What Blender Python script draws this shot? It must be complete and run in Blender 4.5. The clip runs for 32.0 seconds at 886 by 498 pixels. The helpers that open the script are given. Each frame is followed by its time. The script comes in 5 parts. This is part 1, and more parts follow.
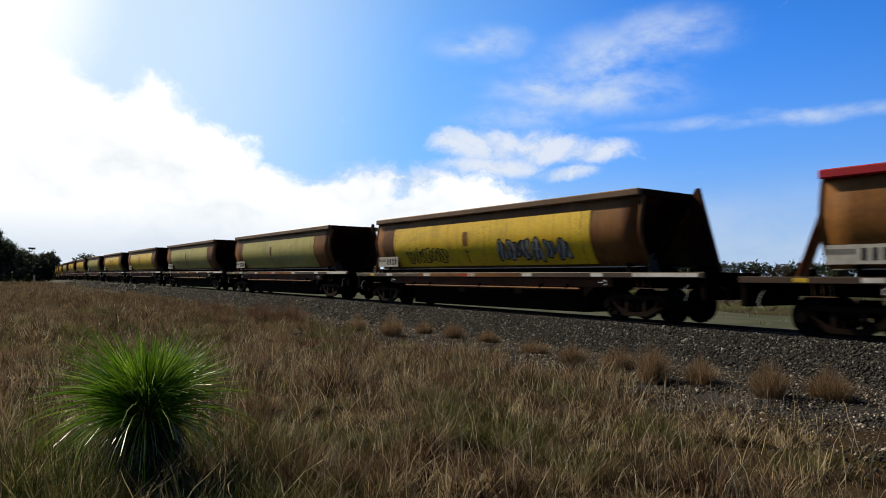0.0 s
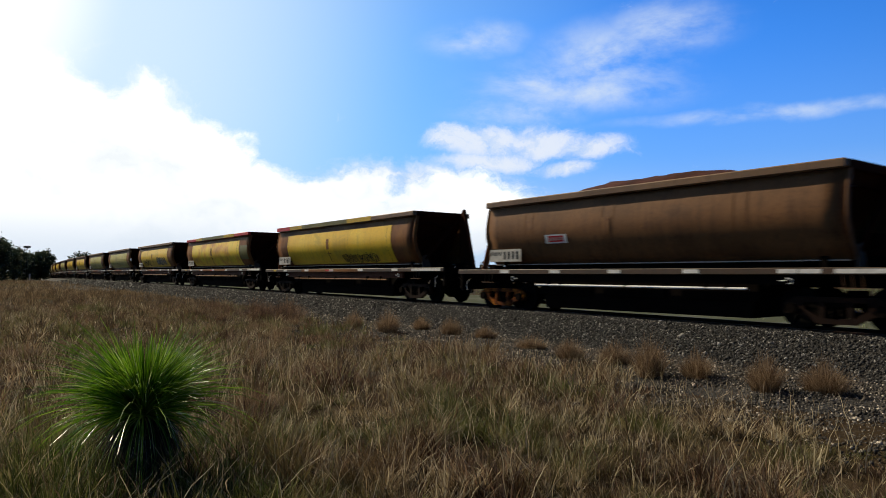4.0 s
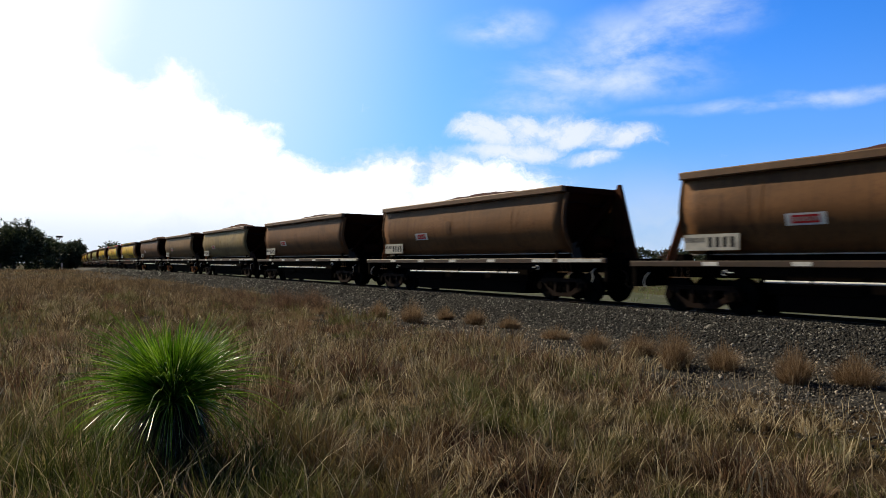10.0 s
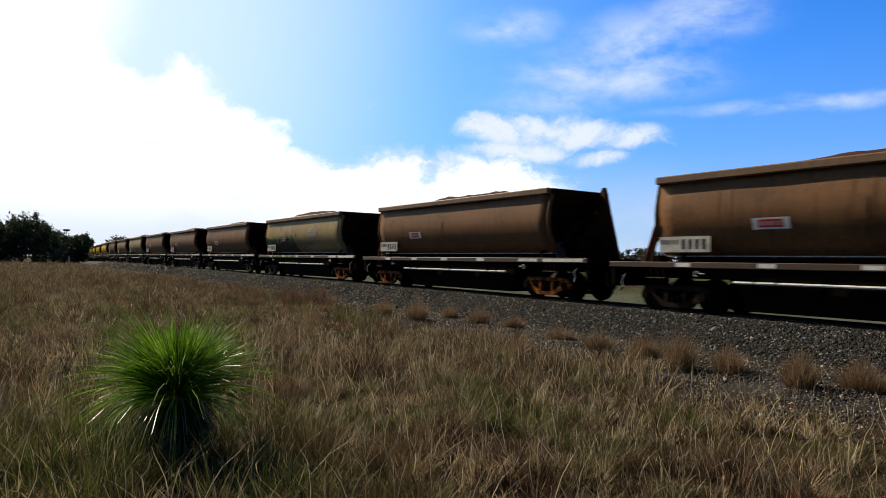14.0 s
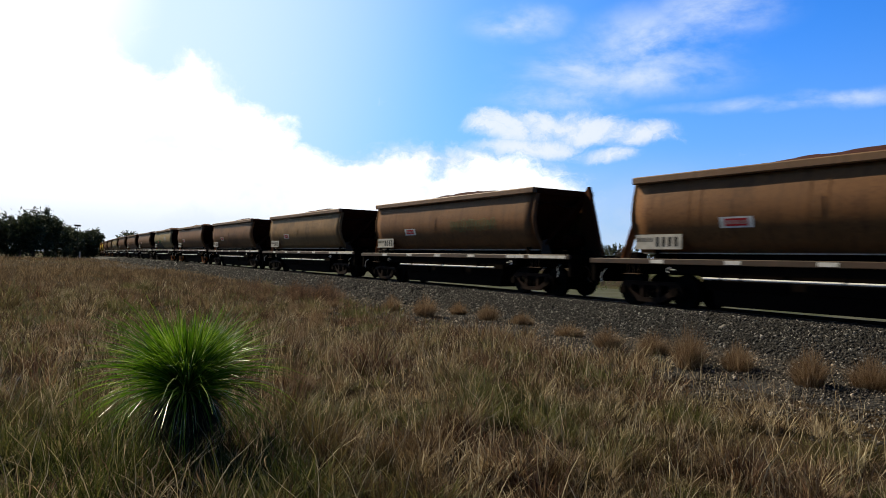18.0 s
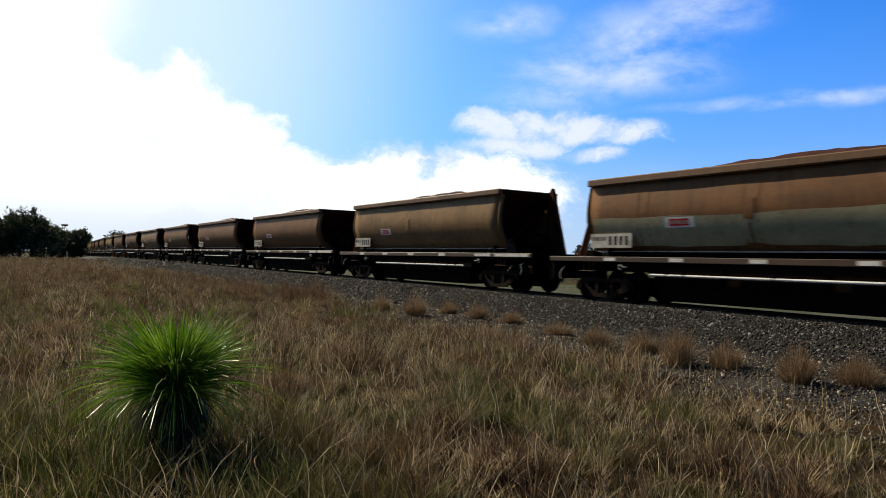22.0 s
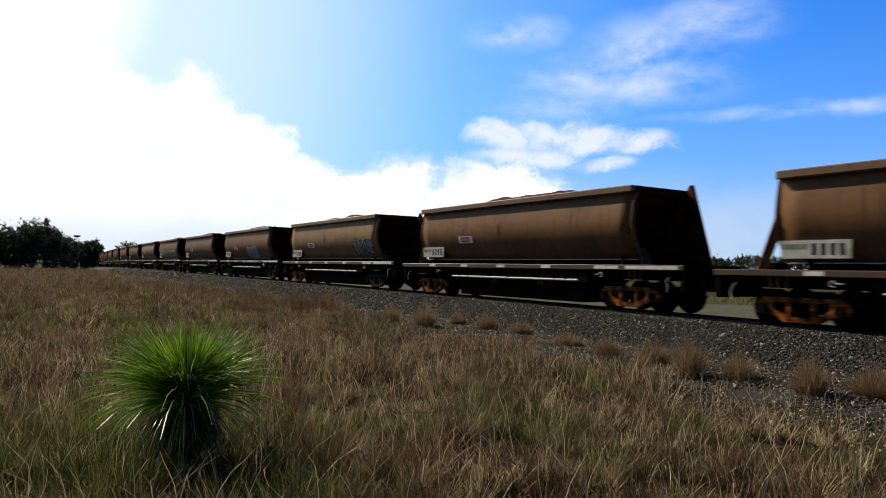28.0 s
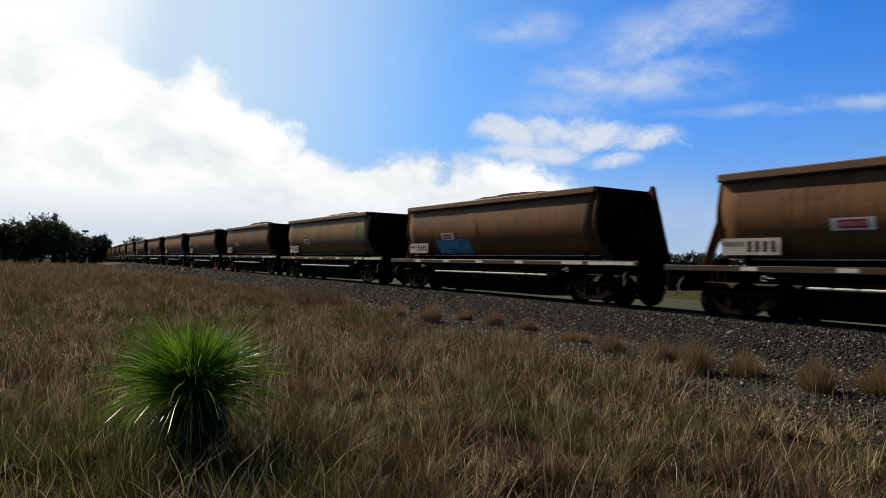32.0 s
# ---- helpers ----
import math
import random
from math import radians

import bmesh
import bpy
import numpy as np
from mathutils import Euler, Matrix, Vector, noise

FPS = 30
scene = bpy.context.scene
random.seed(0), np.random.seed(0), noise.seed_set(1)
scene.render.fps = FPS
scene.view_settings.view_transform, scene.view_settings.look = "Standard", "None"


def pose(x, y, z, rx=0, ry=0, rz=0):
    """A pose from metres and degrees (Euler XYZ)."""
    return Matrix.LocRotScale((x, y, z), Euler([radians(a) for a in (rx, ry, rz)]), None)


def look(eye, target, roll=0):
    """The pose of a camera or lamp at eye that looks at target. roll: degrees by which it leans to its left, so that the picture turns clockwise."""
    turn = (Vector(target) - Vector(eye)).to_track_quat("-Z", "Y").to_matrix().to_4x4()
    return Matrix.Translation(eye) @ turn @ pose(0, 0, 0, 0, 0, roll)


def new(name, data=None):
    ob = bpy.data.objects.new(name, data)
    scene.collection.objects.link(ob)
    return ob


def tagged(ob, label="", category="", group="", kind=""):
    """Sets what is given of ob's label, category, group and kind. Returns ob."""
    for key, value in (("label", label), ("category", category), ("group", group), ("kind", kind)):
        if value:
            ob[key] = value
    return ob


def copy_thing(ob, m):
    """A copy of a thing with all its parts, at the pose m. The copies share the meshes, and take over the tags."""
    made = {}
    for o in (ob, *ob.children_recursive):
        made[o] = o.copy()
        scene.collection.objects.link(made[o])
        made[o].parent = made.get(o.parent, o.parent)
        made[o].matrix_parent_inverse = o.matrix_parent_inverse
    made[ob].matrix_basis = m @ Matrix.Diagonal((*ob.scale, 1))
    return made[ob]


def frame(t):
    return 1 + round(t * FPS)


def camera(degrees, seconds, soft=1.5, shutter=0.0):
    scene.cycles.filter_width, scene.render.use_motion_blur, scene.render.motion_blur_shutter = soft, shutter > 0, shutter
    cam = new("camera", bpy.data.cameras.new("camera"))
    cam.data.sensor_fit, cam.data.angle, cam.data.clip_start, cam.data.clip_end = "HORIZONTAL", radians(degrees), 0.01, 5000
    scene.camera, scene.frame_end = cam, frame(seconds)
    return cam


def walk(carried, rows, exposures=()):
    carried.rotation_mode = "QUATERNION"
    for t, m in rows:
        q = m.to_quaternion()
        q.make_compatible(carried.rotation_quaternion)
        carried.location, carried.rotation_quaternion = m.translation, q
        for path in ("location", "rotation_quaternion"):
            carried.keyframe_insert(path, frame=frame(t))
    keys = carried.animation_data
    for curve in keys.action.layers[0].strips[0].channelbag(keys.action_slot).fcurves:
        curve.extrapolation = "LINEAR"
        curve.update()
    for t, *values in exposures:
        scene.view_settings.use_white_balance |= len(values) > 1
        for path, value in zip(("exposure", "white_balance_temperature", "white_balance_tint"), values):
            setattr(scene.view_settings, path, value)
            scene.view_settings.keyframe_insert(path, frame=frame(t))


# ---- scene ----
# The camera stands still beside the line and is turned by hand.
EYE = 1.65
cam = camera(65.03, 32.0, soft=0.9, shutter=0.3)
PATH = [(0, 92.40, -0.48, -35.69), (0.5, 92.46, -0.44, -35.92), (1, 92.45, -0.45, -36.21), (1.5, 92.46, -0.45, -36.34), (2, 92.42, -0.40, -36.35), (2.5, 92.38, -0.34, -36.34), (3, 92.33, -0.18, -36.29), (3.5, 92.22, -0.13, -36.14), (5.5, 91.72, -0.39, -35.41), (6, 91.58, -0.36, -35.20), (6.5, 91.44, -0.32, -34.99), (7, 91.32, -0.40, -34.79), (7.5, 91.27, -0.49, -34.60), (8, 91.27, -0.42, -34.48), (8.5, 91.30, -0.52, -34.34), (9, 91.29, -0.64, -34.18), (9.5, 91.34, -0.53, -34.06), (10, 91.28, -0.31, -33.98), (10.5, 91.15, -0.26, -33.98), (11, 91.02, -0.45, -33.97), (11.5, 91.01, -0.60, -34.01), (12, 91.09, -0.69, -33.95), (12.5, 91.14, -0.84, -33.85), (13, 91.20, -1.02, -33.69), (13.5, 91.20, -1.06, -33.61), (14, 91.14, -1.07, -33.54), (14.5, 91.08, -1.03, -33.45), (16.5, 90.84, -1.36, -33.05), (17, 90.88, -1.36, -32.90), (17.5, 90.78, -1.33, -32.89), (18, 90.84, -1.28, -32.84), (18.5, 90.84, -1.34, -32.91), (19, 90.84, -1.25, -33.12), (19.5, 90.90, -1.14, -33.31), (20, 90.93, -1.05, -33.46), (20.5, 90.97, -0.97, -33.60), (21, 90.92, -1.07, -33.68), (21.5, 90.85, -1.14, -33.71), (22, 90.78, -1.16, -33.66), (22.5, 90.80, -1.18, -33.59), (23, 90.97, -1.00, -33.41), (23.5, 91.06, -1.02, -33.25), (24, 91.09, -0.99, -33.07), (24.5, 91.11, -1.13, -32.91), (25, 91.15, -1.34, -32.80), (25.5, 91.16, -1.42, -32.80), (27.5, 91.45, -1.22, -32.88), (28, 91.61, -1.07, -32.88), (28.5, 91.61, -0.97, -32.84), (29, 91.57, -0.94, -32.89), (29.5, 91.58, -1.24, -32.88), (30, 91.62, -1.31, -32.77), (30.5, 91.61, -1.11, -32.66), (31, 91.54, -1.05, -32.54), (31.5, 91.40, -1.10, -32.44), (32, 91.27, -1.25, -32.35)]
walk(cam, [(t, pose(0, 0, EYE, rx, ry, rz)) for t, rx, ry, rz in PATH], exposures=[(0, -0.16), (3.5, -0.12), (6, -0.02), (8, 0.0), (29.5, 0.0), (31, -0.2), (32, -0.3)])

# ---------------------------------------------------------------- light
SUN_AZ, SUN_EL = -17.0, 40.0          # degrees from the track's direction, and above the horizon
sun_dir = Vector((math.sin(radians(SUN_AZ)) * math.cos(radians(SUN_EL)),
                  math.cos(radians(SUN_AZ)) * math.cos(radians(SUN_EL)), math.sin(radians(SUN_EL))))
sun = new("sun", bpy.data.lights.new("sun", "SUN"))
sun.data.energy, sun.data.angle, sun.data.color = 5.0, radians(0.8), (1.0, 0.86, 0.62)
sun.matrix_world = look((0, 0, 60), Vector((0, 0, 60)) - sun_dir)


def way(az, el):
    a, e = radians(az), radians(el)
    return Vector((math.sin(a) * math.cos(e), math.cos(a) * math.cos(e), math.sin(e)))


world = bpy.data.worlds.new("sky")
scene.world = world
world.use_nodes = True


class Nodes:
    """Short hand for node trees."""

    def __init__(self, tree):
        self.tree = tree
        tree.nodes.clear()

    def add(self, kind, **inputs):
        n = self.tree.nodes.new(kind)
        for k, v in inputs.items():
            self.set(n, k, v)
        return n

    def set(self, n, k, v):
        sock = n.inputs[int(k[1:])] if k[0] == "i" and k[1:].isdigit() else n.inputs[k.replace("_", " ")]
        if isinstance(v, bpy.types.NodeSocket):
            self.tree.links.new(v, sock)
        else:
            sock.default_value = v

    def math(self, op, a, b=0.0, clamp=False):
        n = self.tree.nodes.new("ShaderNodeMath")
        n.operation, n.use_clamp = op, clamp
        self.set(n, "i0", a), self.set(n, "i1", b)
        return n.outputs[0]

    def vmath(self, op, a, b):
        n = self.tree.nodes.new("ShaderNodeVectorMath")
        n.operation = op
        self.set(n, "i0", a), self.set(n, "i1", b)
        return n.outputs["Value"] if op == "DOT_PRODUCT" else n.outputs["Vector"]

    def noise(self, vec, scale, detail=4.0, rough=0.55, dist=0.0):
        n = self.add("ShaderNodeTexNoise", Scale=scale, Detail=detail, Roughness=rough, Distortion=dist)
        if vec is not None:
            self.set(n, "Vector", vec)
        return n.outputs[0]

    def ramp(self, fac, *stops):
        n = self.tree.nodes.new("ShaderNodeValToRGB")
        self.set(n, "Fac", fac)
        el = n.color_ramp.elements
        while len(el) < len(stops):
            el.new(0.5)
        for e, (p, c) in zip(el, stops):
            e.position = p
            e.color = (c, c, c, 1) if isinstance(c, (int, float)) else (*c, 1)
        return n.outputs[0]

    def mix(self, fac, a, b, mode="MIX"):
        n = self.tree.nodes.new("ShaderNodeMix")
        n.data_type, n.blend_type = "RGBA", mode
        self.set(n, "i0", fac)
        for k, v in (("i6", a), ("i7", b)):
            self.set(n, k, v if isinstance(v, bpy.types.NodeSocket) else (*v, 1))
        return n.outputs[2]

    def step(self, v, lo, hi):
        n = self.tree.nodes.new("ShaderNodeMapRange")
        n.interpolation_type = "SMOOTHSTEP"
        self.set(n, "Value", v), self.set(n, "i1", lo), self.set(n, "i2", hi)
        return n.outputs[0]


def build_sky():
    N = Nodes(world.node_tree)
    sky = N.add("ShaderNodeTexSky")
    sky.sky_type, sky.sun_disc = "NISHITA", False
    sky.sun_elevation, sky.sun_rotation = radians(SUN_EL), radians(SUN_AZ)
    sky.air_density, sky.dust_density, sky.ozone_density = 1.0, 0.6, 2.5
    base = N.mix(1.0, sky.outputs[0], SKY, "MULTIPLY")
    d = N.add("ShaderNodeTexCoord").outputs["Generated"]
    # direction warped by noise, so that every cloud has an uneven outline
    n1 = N.add("ShaderNodeTexNoise", Vector=d, Scale=9.0, Detail=6.0, Roughness=0.6).outputs["Color"]
    warp = N.vmath("MULTIPLY", N.vmath("SUBTRACT", n1, (0.5, 0.5, 0.5)), (0.13, 0.13, 0.10))
    dw = N.vmath("ADD", d, warp)
    flat = N.vmath("MULTIPLY", dw, (1.0, 1.0, 2.2))
    puff = N.noise(flat, 16.0, 8.0, 0.62)

    dm = N.vmath("ADD", d, N.vmath("MULTIPLY", warp, (0.36, 0.36, 0.30)))

    def blob(az, el, half_az, half_el, soft=0.5, dw=dw):
        c = way(az, el)
        right, up = Vector((math.cos(radians(az)), -math.sin(radians(az)), 0)), None
        up = right.cross(c)
        off = N.vmath("SUBTRACT", dw, tuple(c))
        a = N.math("MULTIPLY", N.vmath("DOT_PRODUCT", off, tuple(right)), 1 / math.sin(radians(half_az)))
        b = N.math("MULTIPLY", N.vmath("DOT_PRODUCT", off, tuple(up)), 1 / math.sin(radians(half_el)))
        r = N.math("SQRT", N.math("ADD", N.math("MULTIPLY", a, a), N.math("MULTIPLY", b, b)))
        return N.math("SUBTRACT", 1.0, N.step(r, 1.0 - soft, 1.0 + soft))

    def union(items):
        out = items[0]
        for x in items[1:]:
            out = N.math("MAXIMUM", out, x)
        return out

    big = union([blob(*b) for b in BIG])
    mid = union([blob(*b, dw=dm) for b in MID])
    wisp = union([blob(*b, dw=dm) for b in WISP])
    edge = N.math("MULTIPLY", N.math("SUBTRACT", puff, 0.5), 1.5)
    big = N.step(N.math("ADD", big, N.math("MULTIPLY", edge, 0.8)), 0.20, 0.86)
    mid = N.step(N.math("ADD", mid, N.math("MULTIPLY", edge, 0.95)), 0.22, 1.15)
    zen = N.vmath("DOT_PRODUCT", d, (0, 0, 1.0))
    # the clear sky darkens towards its top, pales towards the horizon and whitens round the sun
    base = N.mix(N.step(zen, 0.30, 0.70), base, N.mix(1.0, base, (0.16, 0.16, 0.16), "MULTIPLY"))
    sunward = N.step(N.vmath("DOT_PRODUCT", d, tuple(way(20, 0))), -0.1, 0.75)
    low = N.math("MULTIPLY", sunward, N.math("SUBTRACT", 1.0, N.step(zen, 0.0, 0.34)))
    base = N.mix(sunward, N.mix(1.0, base, (0.28, 0.28, 0.28), "MULTIPLY"), base)
    col = N.mix(N.math("MULTIPLY", low, 0.6), base, (0.31, 0.47, 0.79))
    haze = N.math("MULTIPLY", sunward, N.math("SUBTRACT", 1.0, N.step(zen, 0.01, 0.17)))
    col = N.mix(N.math("MULTIPLY", haze, N.ramp(N.noise(flat, 6.0, 5.0), (0.3, 0.45), (0.65, 0.95))), col, (0.64, 0.75, 0.94))
    glow = N.vmath("DOT_PRODUCT", d, tuple(way(-6, 20)))
    col = N.mix(N.math("MULTIPLY", N.step(glow, 0.52, 1.0), 0.56), col, (0.44, 0.78, 1.0))
    col = N.mix(N.math("MULTIPLY", N.step(glow, 0.77, 1.0), 0.84), col, (0.84, 0.98, 1.06))
    near_sun = N.vmath("DOT_PRODUCT", d, tuple(way(-7, 21)))
    col = N.mix(N.math("MULTIPLY", N.step(near_sun, 0.955, 0.987), 0.95), col, (1.25, 1.26, 1.25))
    streak = N.step(N.noise(N.vmath("MULTIPLY", d, (1.0, 1.0, 2.2)), 7.0, 6.0, 0.6, 0.15), 0.30, 0.70)
    col = N.mix(N.math("MULTIPLY", N.math("MULTIPLY", wisp, streak), 0.95), col, (0.70, 0.82, 1.0))
    col = N.mix(N.math("MULTIPLY", mid, 0.80), col, N.ramp(puff, (0.35, (0.70, 0.82, 0.97)), (0.55, (0.98, 1.0, 1.02))))
    shade = N.ramp(N.noise(flat, 5.0, 5.0), (0.35, (0.98, 1.03, 1.06)), (0.55, (1.27, 1.27, 1.25)))
    under = N.math("MULTIPLY", N.math("SUBTRACT", 1.0, N.step(zen, 0.02, 0.12)), 0.85)
    shade = N.mix(under, shade, (0.72, 0.82, 0.95))
    col = N.mix(big, col, shade)
    bg = N.add("ShaderNodeBackground", Color=col, Strength=1.0)
    N.tree.links.new(bg.outputs[0], N.add("ShaderNodeOutputWorld").inputs[0])


SKY = (0.031, 0.103, 0.208)       # strength, tinted to the deep blue of this sky
# clouds: azimuth and elevation of the middle, half width and half height, softness
BIG = [(4, 5, 13, 10.0, 0.3), (-14, 8, 16, 14, 0.4), (12.5, 7.5, 7.0, 6.5, 0.3), (16, 6.0, 6.0, 5.5, 0.3), (16.0, 8.6, 5.0, 4.0, 0.35), (20, 4, 6, 4.6, 0.4), (27, 4.2, 9, 3.9, 0.4), (35, 3.6, 8, 3.0, 0.5), (37.5, 5.4, 7.0, 2.6, 0.5)]
MID = [(36.6, 11.1, 2.2, 1.2, 0.6), (39.5, 10.8, 3.4, 1.4, 0.7), (43.8, 10.6, 3.6, 1.4, 0.8), (47.4, 10.0, 3.6, 0.9, 0.9), (45.6, 8.6, 2.6, 0.6, 0.9), (40, 9.2, 4.5, 0.8, 0.9), (33, 7.4, 9.0, 1.7, 0.8)]
WISP = [(49.5, 16.8, 4.6, 2.2, 0.8), (49.0, 17.0, 2.6, 1.2, 0.7), (44.5, 15.3, 5.0, 1.4, 0.9), (48, 14.6, 6.0, 1.3, 0.9), (54, 18.8, 3.6, 1.5, 0.9), (38.8, 18.7, 2.8, 1.1, 0.9), (61.5, 12.1, 8.0, 0.42, 0.9), (42, 13.2, 4.0, 0.9, 0.9)]
build_sky()

# ---------------------------------------------------------------- materials


def material(name):
    m = bpy.data.materials.new(name)
    m.use_nodes = True
    return m, Nodes(m.node_tree)


def surface(N, color, rough=0.7, metal=0.0, bump=None, strength=0.4, dist=0.02, spec=0.4):
    b = N.add("ShaderNodeBsdfPrincipled", Roughness=rough, Metallic=metal)
    N.set(b, "Specular IOR Level", spec)
    N.set(b, "Base Color", color if isinstance(color, bpy.types.NodeSocket) else (*color, 1))
    if bump is not None:
        u = N.add("ShaderNodeBump", Strength=strength, Distance=dist, Height=bump)
        N.set(b, "Normal", u.outputs[0])
    N.tree.links.new(b.outputs[0], N.add("ShaderNodeOutputMaterial").inputs[0])
    return b


DULL = 0.68      # weathered surfaces are darker than fresh ones


def painted_steel(name, tone, grime, rust, light=None, wear=0.5, rough=0.5, gloss=0.3):
    """Old paint on steel sheet: streaks that run down, rust blooms, dust."""
    tone, grime, rust, light = (tuple(DULL * x for x in t) for t in (tone, grime, rust, light or tuple(x * 1.25 for x in tone)))
    m, N = material(name)
    p = N.add("ShaderNodeTexCoord").outputs["Object"]
    rnd = N.add("ShaderNodeObjectInfo").outputs["Random"]
    shift = N.add("ShaderNodeCombineXYZ", X=N.math("MULTIPLY", rnd, 37.0), Y=N.math("MULTIPLY", rnd, 61.0)).outputs[0]
    q = N.vmath("ADD", p, shift)
    streak = N.noise(N.vmath("MULTIPLY", q, (6.0, 6.0, 0.35)), 1.0, 6.0, 0.65)
    cloud = N.noise(q, 0.7, 5.0, 0.6)
    fine = N.noise(q, 14.0, 4.0, 0.6)
    c = N.mix(N.step(cloud, 0.36, 0.66), tone, light)
    c = N.mix(N.math("MULTIPLY", N.step(streak, 0.48, 0.72), wear), c, grime)
    bloom = N.step(N.math("ADD", N.math("MULTIPLY", cloud, 0.6), N.math("MULTIPLY", fine, 0.4)), 0.55, 0.68)
    c = N.mix(N.math("MULTIPLY", bloom, wear), c, rust)
    c = N.mix(N.math("MULTIPLY", N.step(fine, 0.45, 0.7), 0.25), c, grime)
    stain = N.noise(N.vmath("MULTIPLY", q, (1.0, 0.45, 1.0)), 0.75, 5.0, 0.62, 0.6)
    c = N.mix(N.math("MULTIPLY", N.step(stain, 0.50, 0.66), 0.75 * wear), c, tuple(0.7 * x for x in grime))
    surface(N, c, rough, 0.0, N.math("ADD", fine, N.math("MULTIPLY", cloud, 2.0)), 0.25, 0.01, gloss)
    return m


def plain(name, tone, rough=0.7, metal=0.0, vary=0.35, scale=8.0, bump=0.3, spec=0.15):
    m, N = material(name)
    p = N.add("ShaderNodeTexCoord").outputs["Object"]
    a, b = N.noise(p, scale, 5.0), N.noise(p, scale * 0.17, 3.0)
    c = N.mix(N.step(a, 0.35, 0.7), tone, tuple(x * (1 - vary) for x in tone))
    c = N.mix(N.math("MULTIPLY", N.step(b, 0.4, 0.65), 0.5), c, tuple(x * (1 + vary * 0.6) for x in tone))
    surface(N, c, rough, metal, a, bump, 0.01, spec)
    return m


def leafy(name, stops, green=None, translucent=0.35, rough=0.6, spec=0.25, tuft=0.0):
    """Thin blades and leaves: one tone to each blade, some light comes through."""
    m, N = material(name)
    g = N.add("ShaderNodeNewGeometry")
    fac = g.outputs["Random Per Island"]
    p = g.outputs["Position"]
    if tuft:
        # blades of one tuft share their tone
        low = N.step(N.noise(N.vmath("MULTIPLY", p, (1.0, 1.0, 0.4)), tuft, 3.0, 0.62), 0.38, 0.62)
        fac = N.math("ADD", N.math("MULTIPLY", fac, 0.42), N.math("MULTIPLY", low, 0.58))
    c = N.ramp(fac, *stops)
    if green:
        patch = N.step(N.noise(p, 0.8, 4.0), 0.42, 0.58)
        c = N.mix(N.math("MULTIPLY", patch, 0.72), c, green)
        dry = N.step(N.noise(p, 0.6, 4.0, 0.6, 0.5), 0.5, 0.62)
        c = N.mix(N.math("MULTIPLY", dry, 0.55), c, (0.135, 0.080, 0.042))
        clump = N.noise(p, 3.2, 3.0, 0.6)
        c = N.mix(N.math("MULTIPLY", N.step(clump, 0.52, 0.66), 0.65), c, (0.105, 0.055, 0.034))
        c = N.mix(N.math("MULTIPLY", N.math("SUBTRACT", 1.0, N.step(clump, 0.34, 0.47)), 0.5), c, (0.30, 0.22, 0.105))
    b = N.add("ShaderNodeBsdfPrincipled", Roughness=rough)
    N.set(b, "Base Color", c), N.set(b, "Specular IOR Level", spec)
    t = N.add("ShaderNodeBsdfTranslucent", Color=c)
    mix = N.add("ShaderNodeMixShader", Fac=translucent)
    N.tree.links.new(b.outputs[0], mix.inputs[1]), N.tree.links.new(t.outputs[0], mix.inputs[2])
    N.tree.links.new(mix.outputs[0], N.add("ShaderNodeOutputMaterial").inputs[0])
    return m


M_BROWN = painted_steel("rust_brown_paint", (0.235, 0.108, 0.038), (0.075, 0.032, 0.016), (0.16, 0.056, 0.018), rough=0.6, gloss=0.18)
M_DUSTY = painted_steel("dusty_grey_brown_paint", (0.31, 0.18, 0.070), (0.11, 0.06, 0.027), (0.15, 0.075, 0.03), rough=0.6, gloss=0.18)
M_PALE = painted_steel("weathered_cream_paint", (0.44, 0.30, 0.115), (0.15, 0.09, 0.04), (0.32, 0.15, 0.035), (0.48, 0.37, 0.17), 0.6, 0.6, 0.18)
M_YELLOW = painted_steel("weathered_yellow_paint", (1.2, 0.74, 0.02), (0.48, 0.28, 0.03), (0.70, 0.34, 0.03), (1.3, 0.88, 0.04), 0.4, 0.42)
M_LIME = painted_steel("faded_greenish_yellow_paint", (0.66, 0.58, 0.12), (0.30, 0.22, 0.06), (0.45, 0.27, 0.06), (0.72, 0.66, 0.2), 0.4, 0.5)
M_RED = painted_steel("red_paint", (0.66, 0.02, 0.03), (0.24, 0.03, 0.03), (0.3, 0.05, 0.03), None, 0.4)
M_RIM = painted_steel("rust_brown_rim", (0.25, 0.14, 0.065), (0.13, 0.075, 0.04), (0.2, 0.09, 0.035))
# end paint in two copies: darkened for the shaded hind end, brighter for the sunlit one
M_WEB_END = painted_steel("shaded_rust_brown_paint", (0.13, 0.042, 0.016), (0.05, 0.018, 0.008), (0.20, 0.058, 0.016), None, 0.5, 0.8, 0.08)
M_LEG = painted_steel("sunlit_rust_red_paint", (0.30, 0.095, 0.030), (0.09, 0.032, 0.014), (0.22, 0.06, 0.016), None, 0.5, 0.75, 0.1)
# near-black, so the shade below the wagons is in the colour
M_DARK = plain("shade_black_steel", (0.007, 0.005, 0.004), 0.9, spec=0.02)
# rusty steel of the ends, its colour darkened for the shade there
M_ENDWALL = painted_steel("shaded_rusty_steel", (0.055, 0.014, 0.005), (0.018, 0.006, 0.003), (0.085, 0.026, 0.007), None, 0.5, 0.85, 0.06)
M_SILL = painted_steel("brown_sill_paint", (0.105, 0.060, 0.034), (0.06, 0.055, 0.03), (0.18, 0.08, 0.03))
M_CAST = painted_steel("rusty_cast_steel", (0.022, 0.010, 0.006), (0.008, 0.005, 0.004), (0.085, 0.027, 0.009), None, 0.8, 0.85, 0.1)
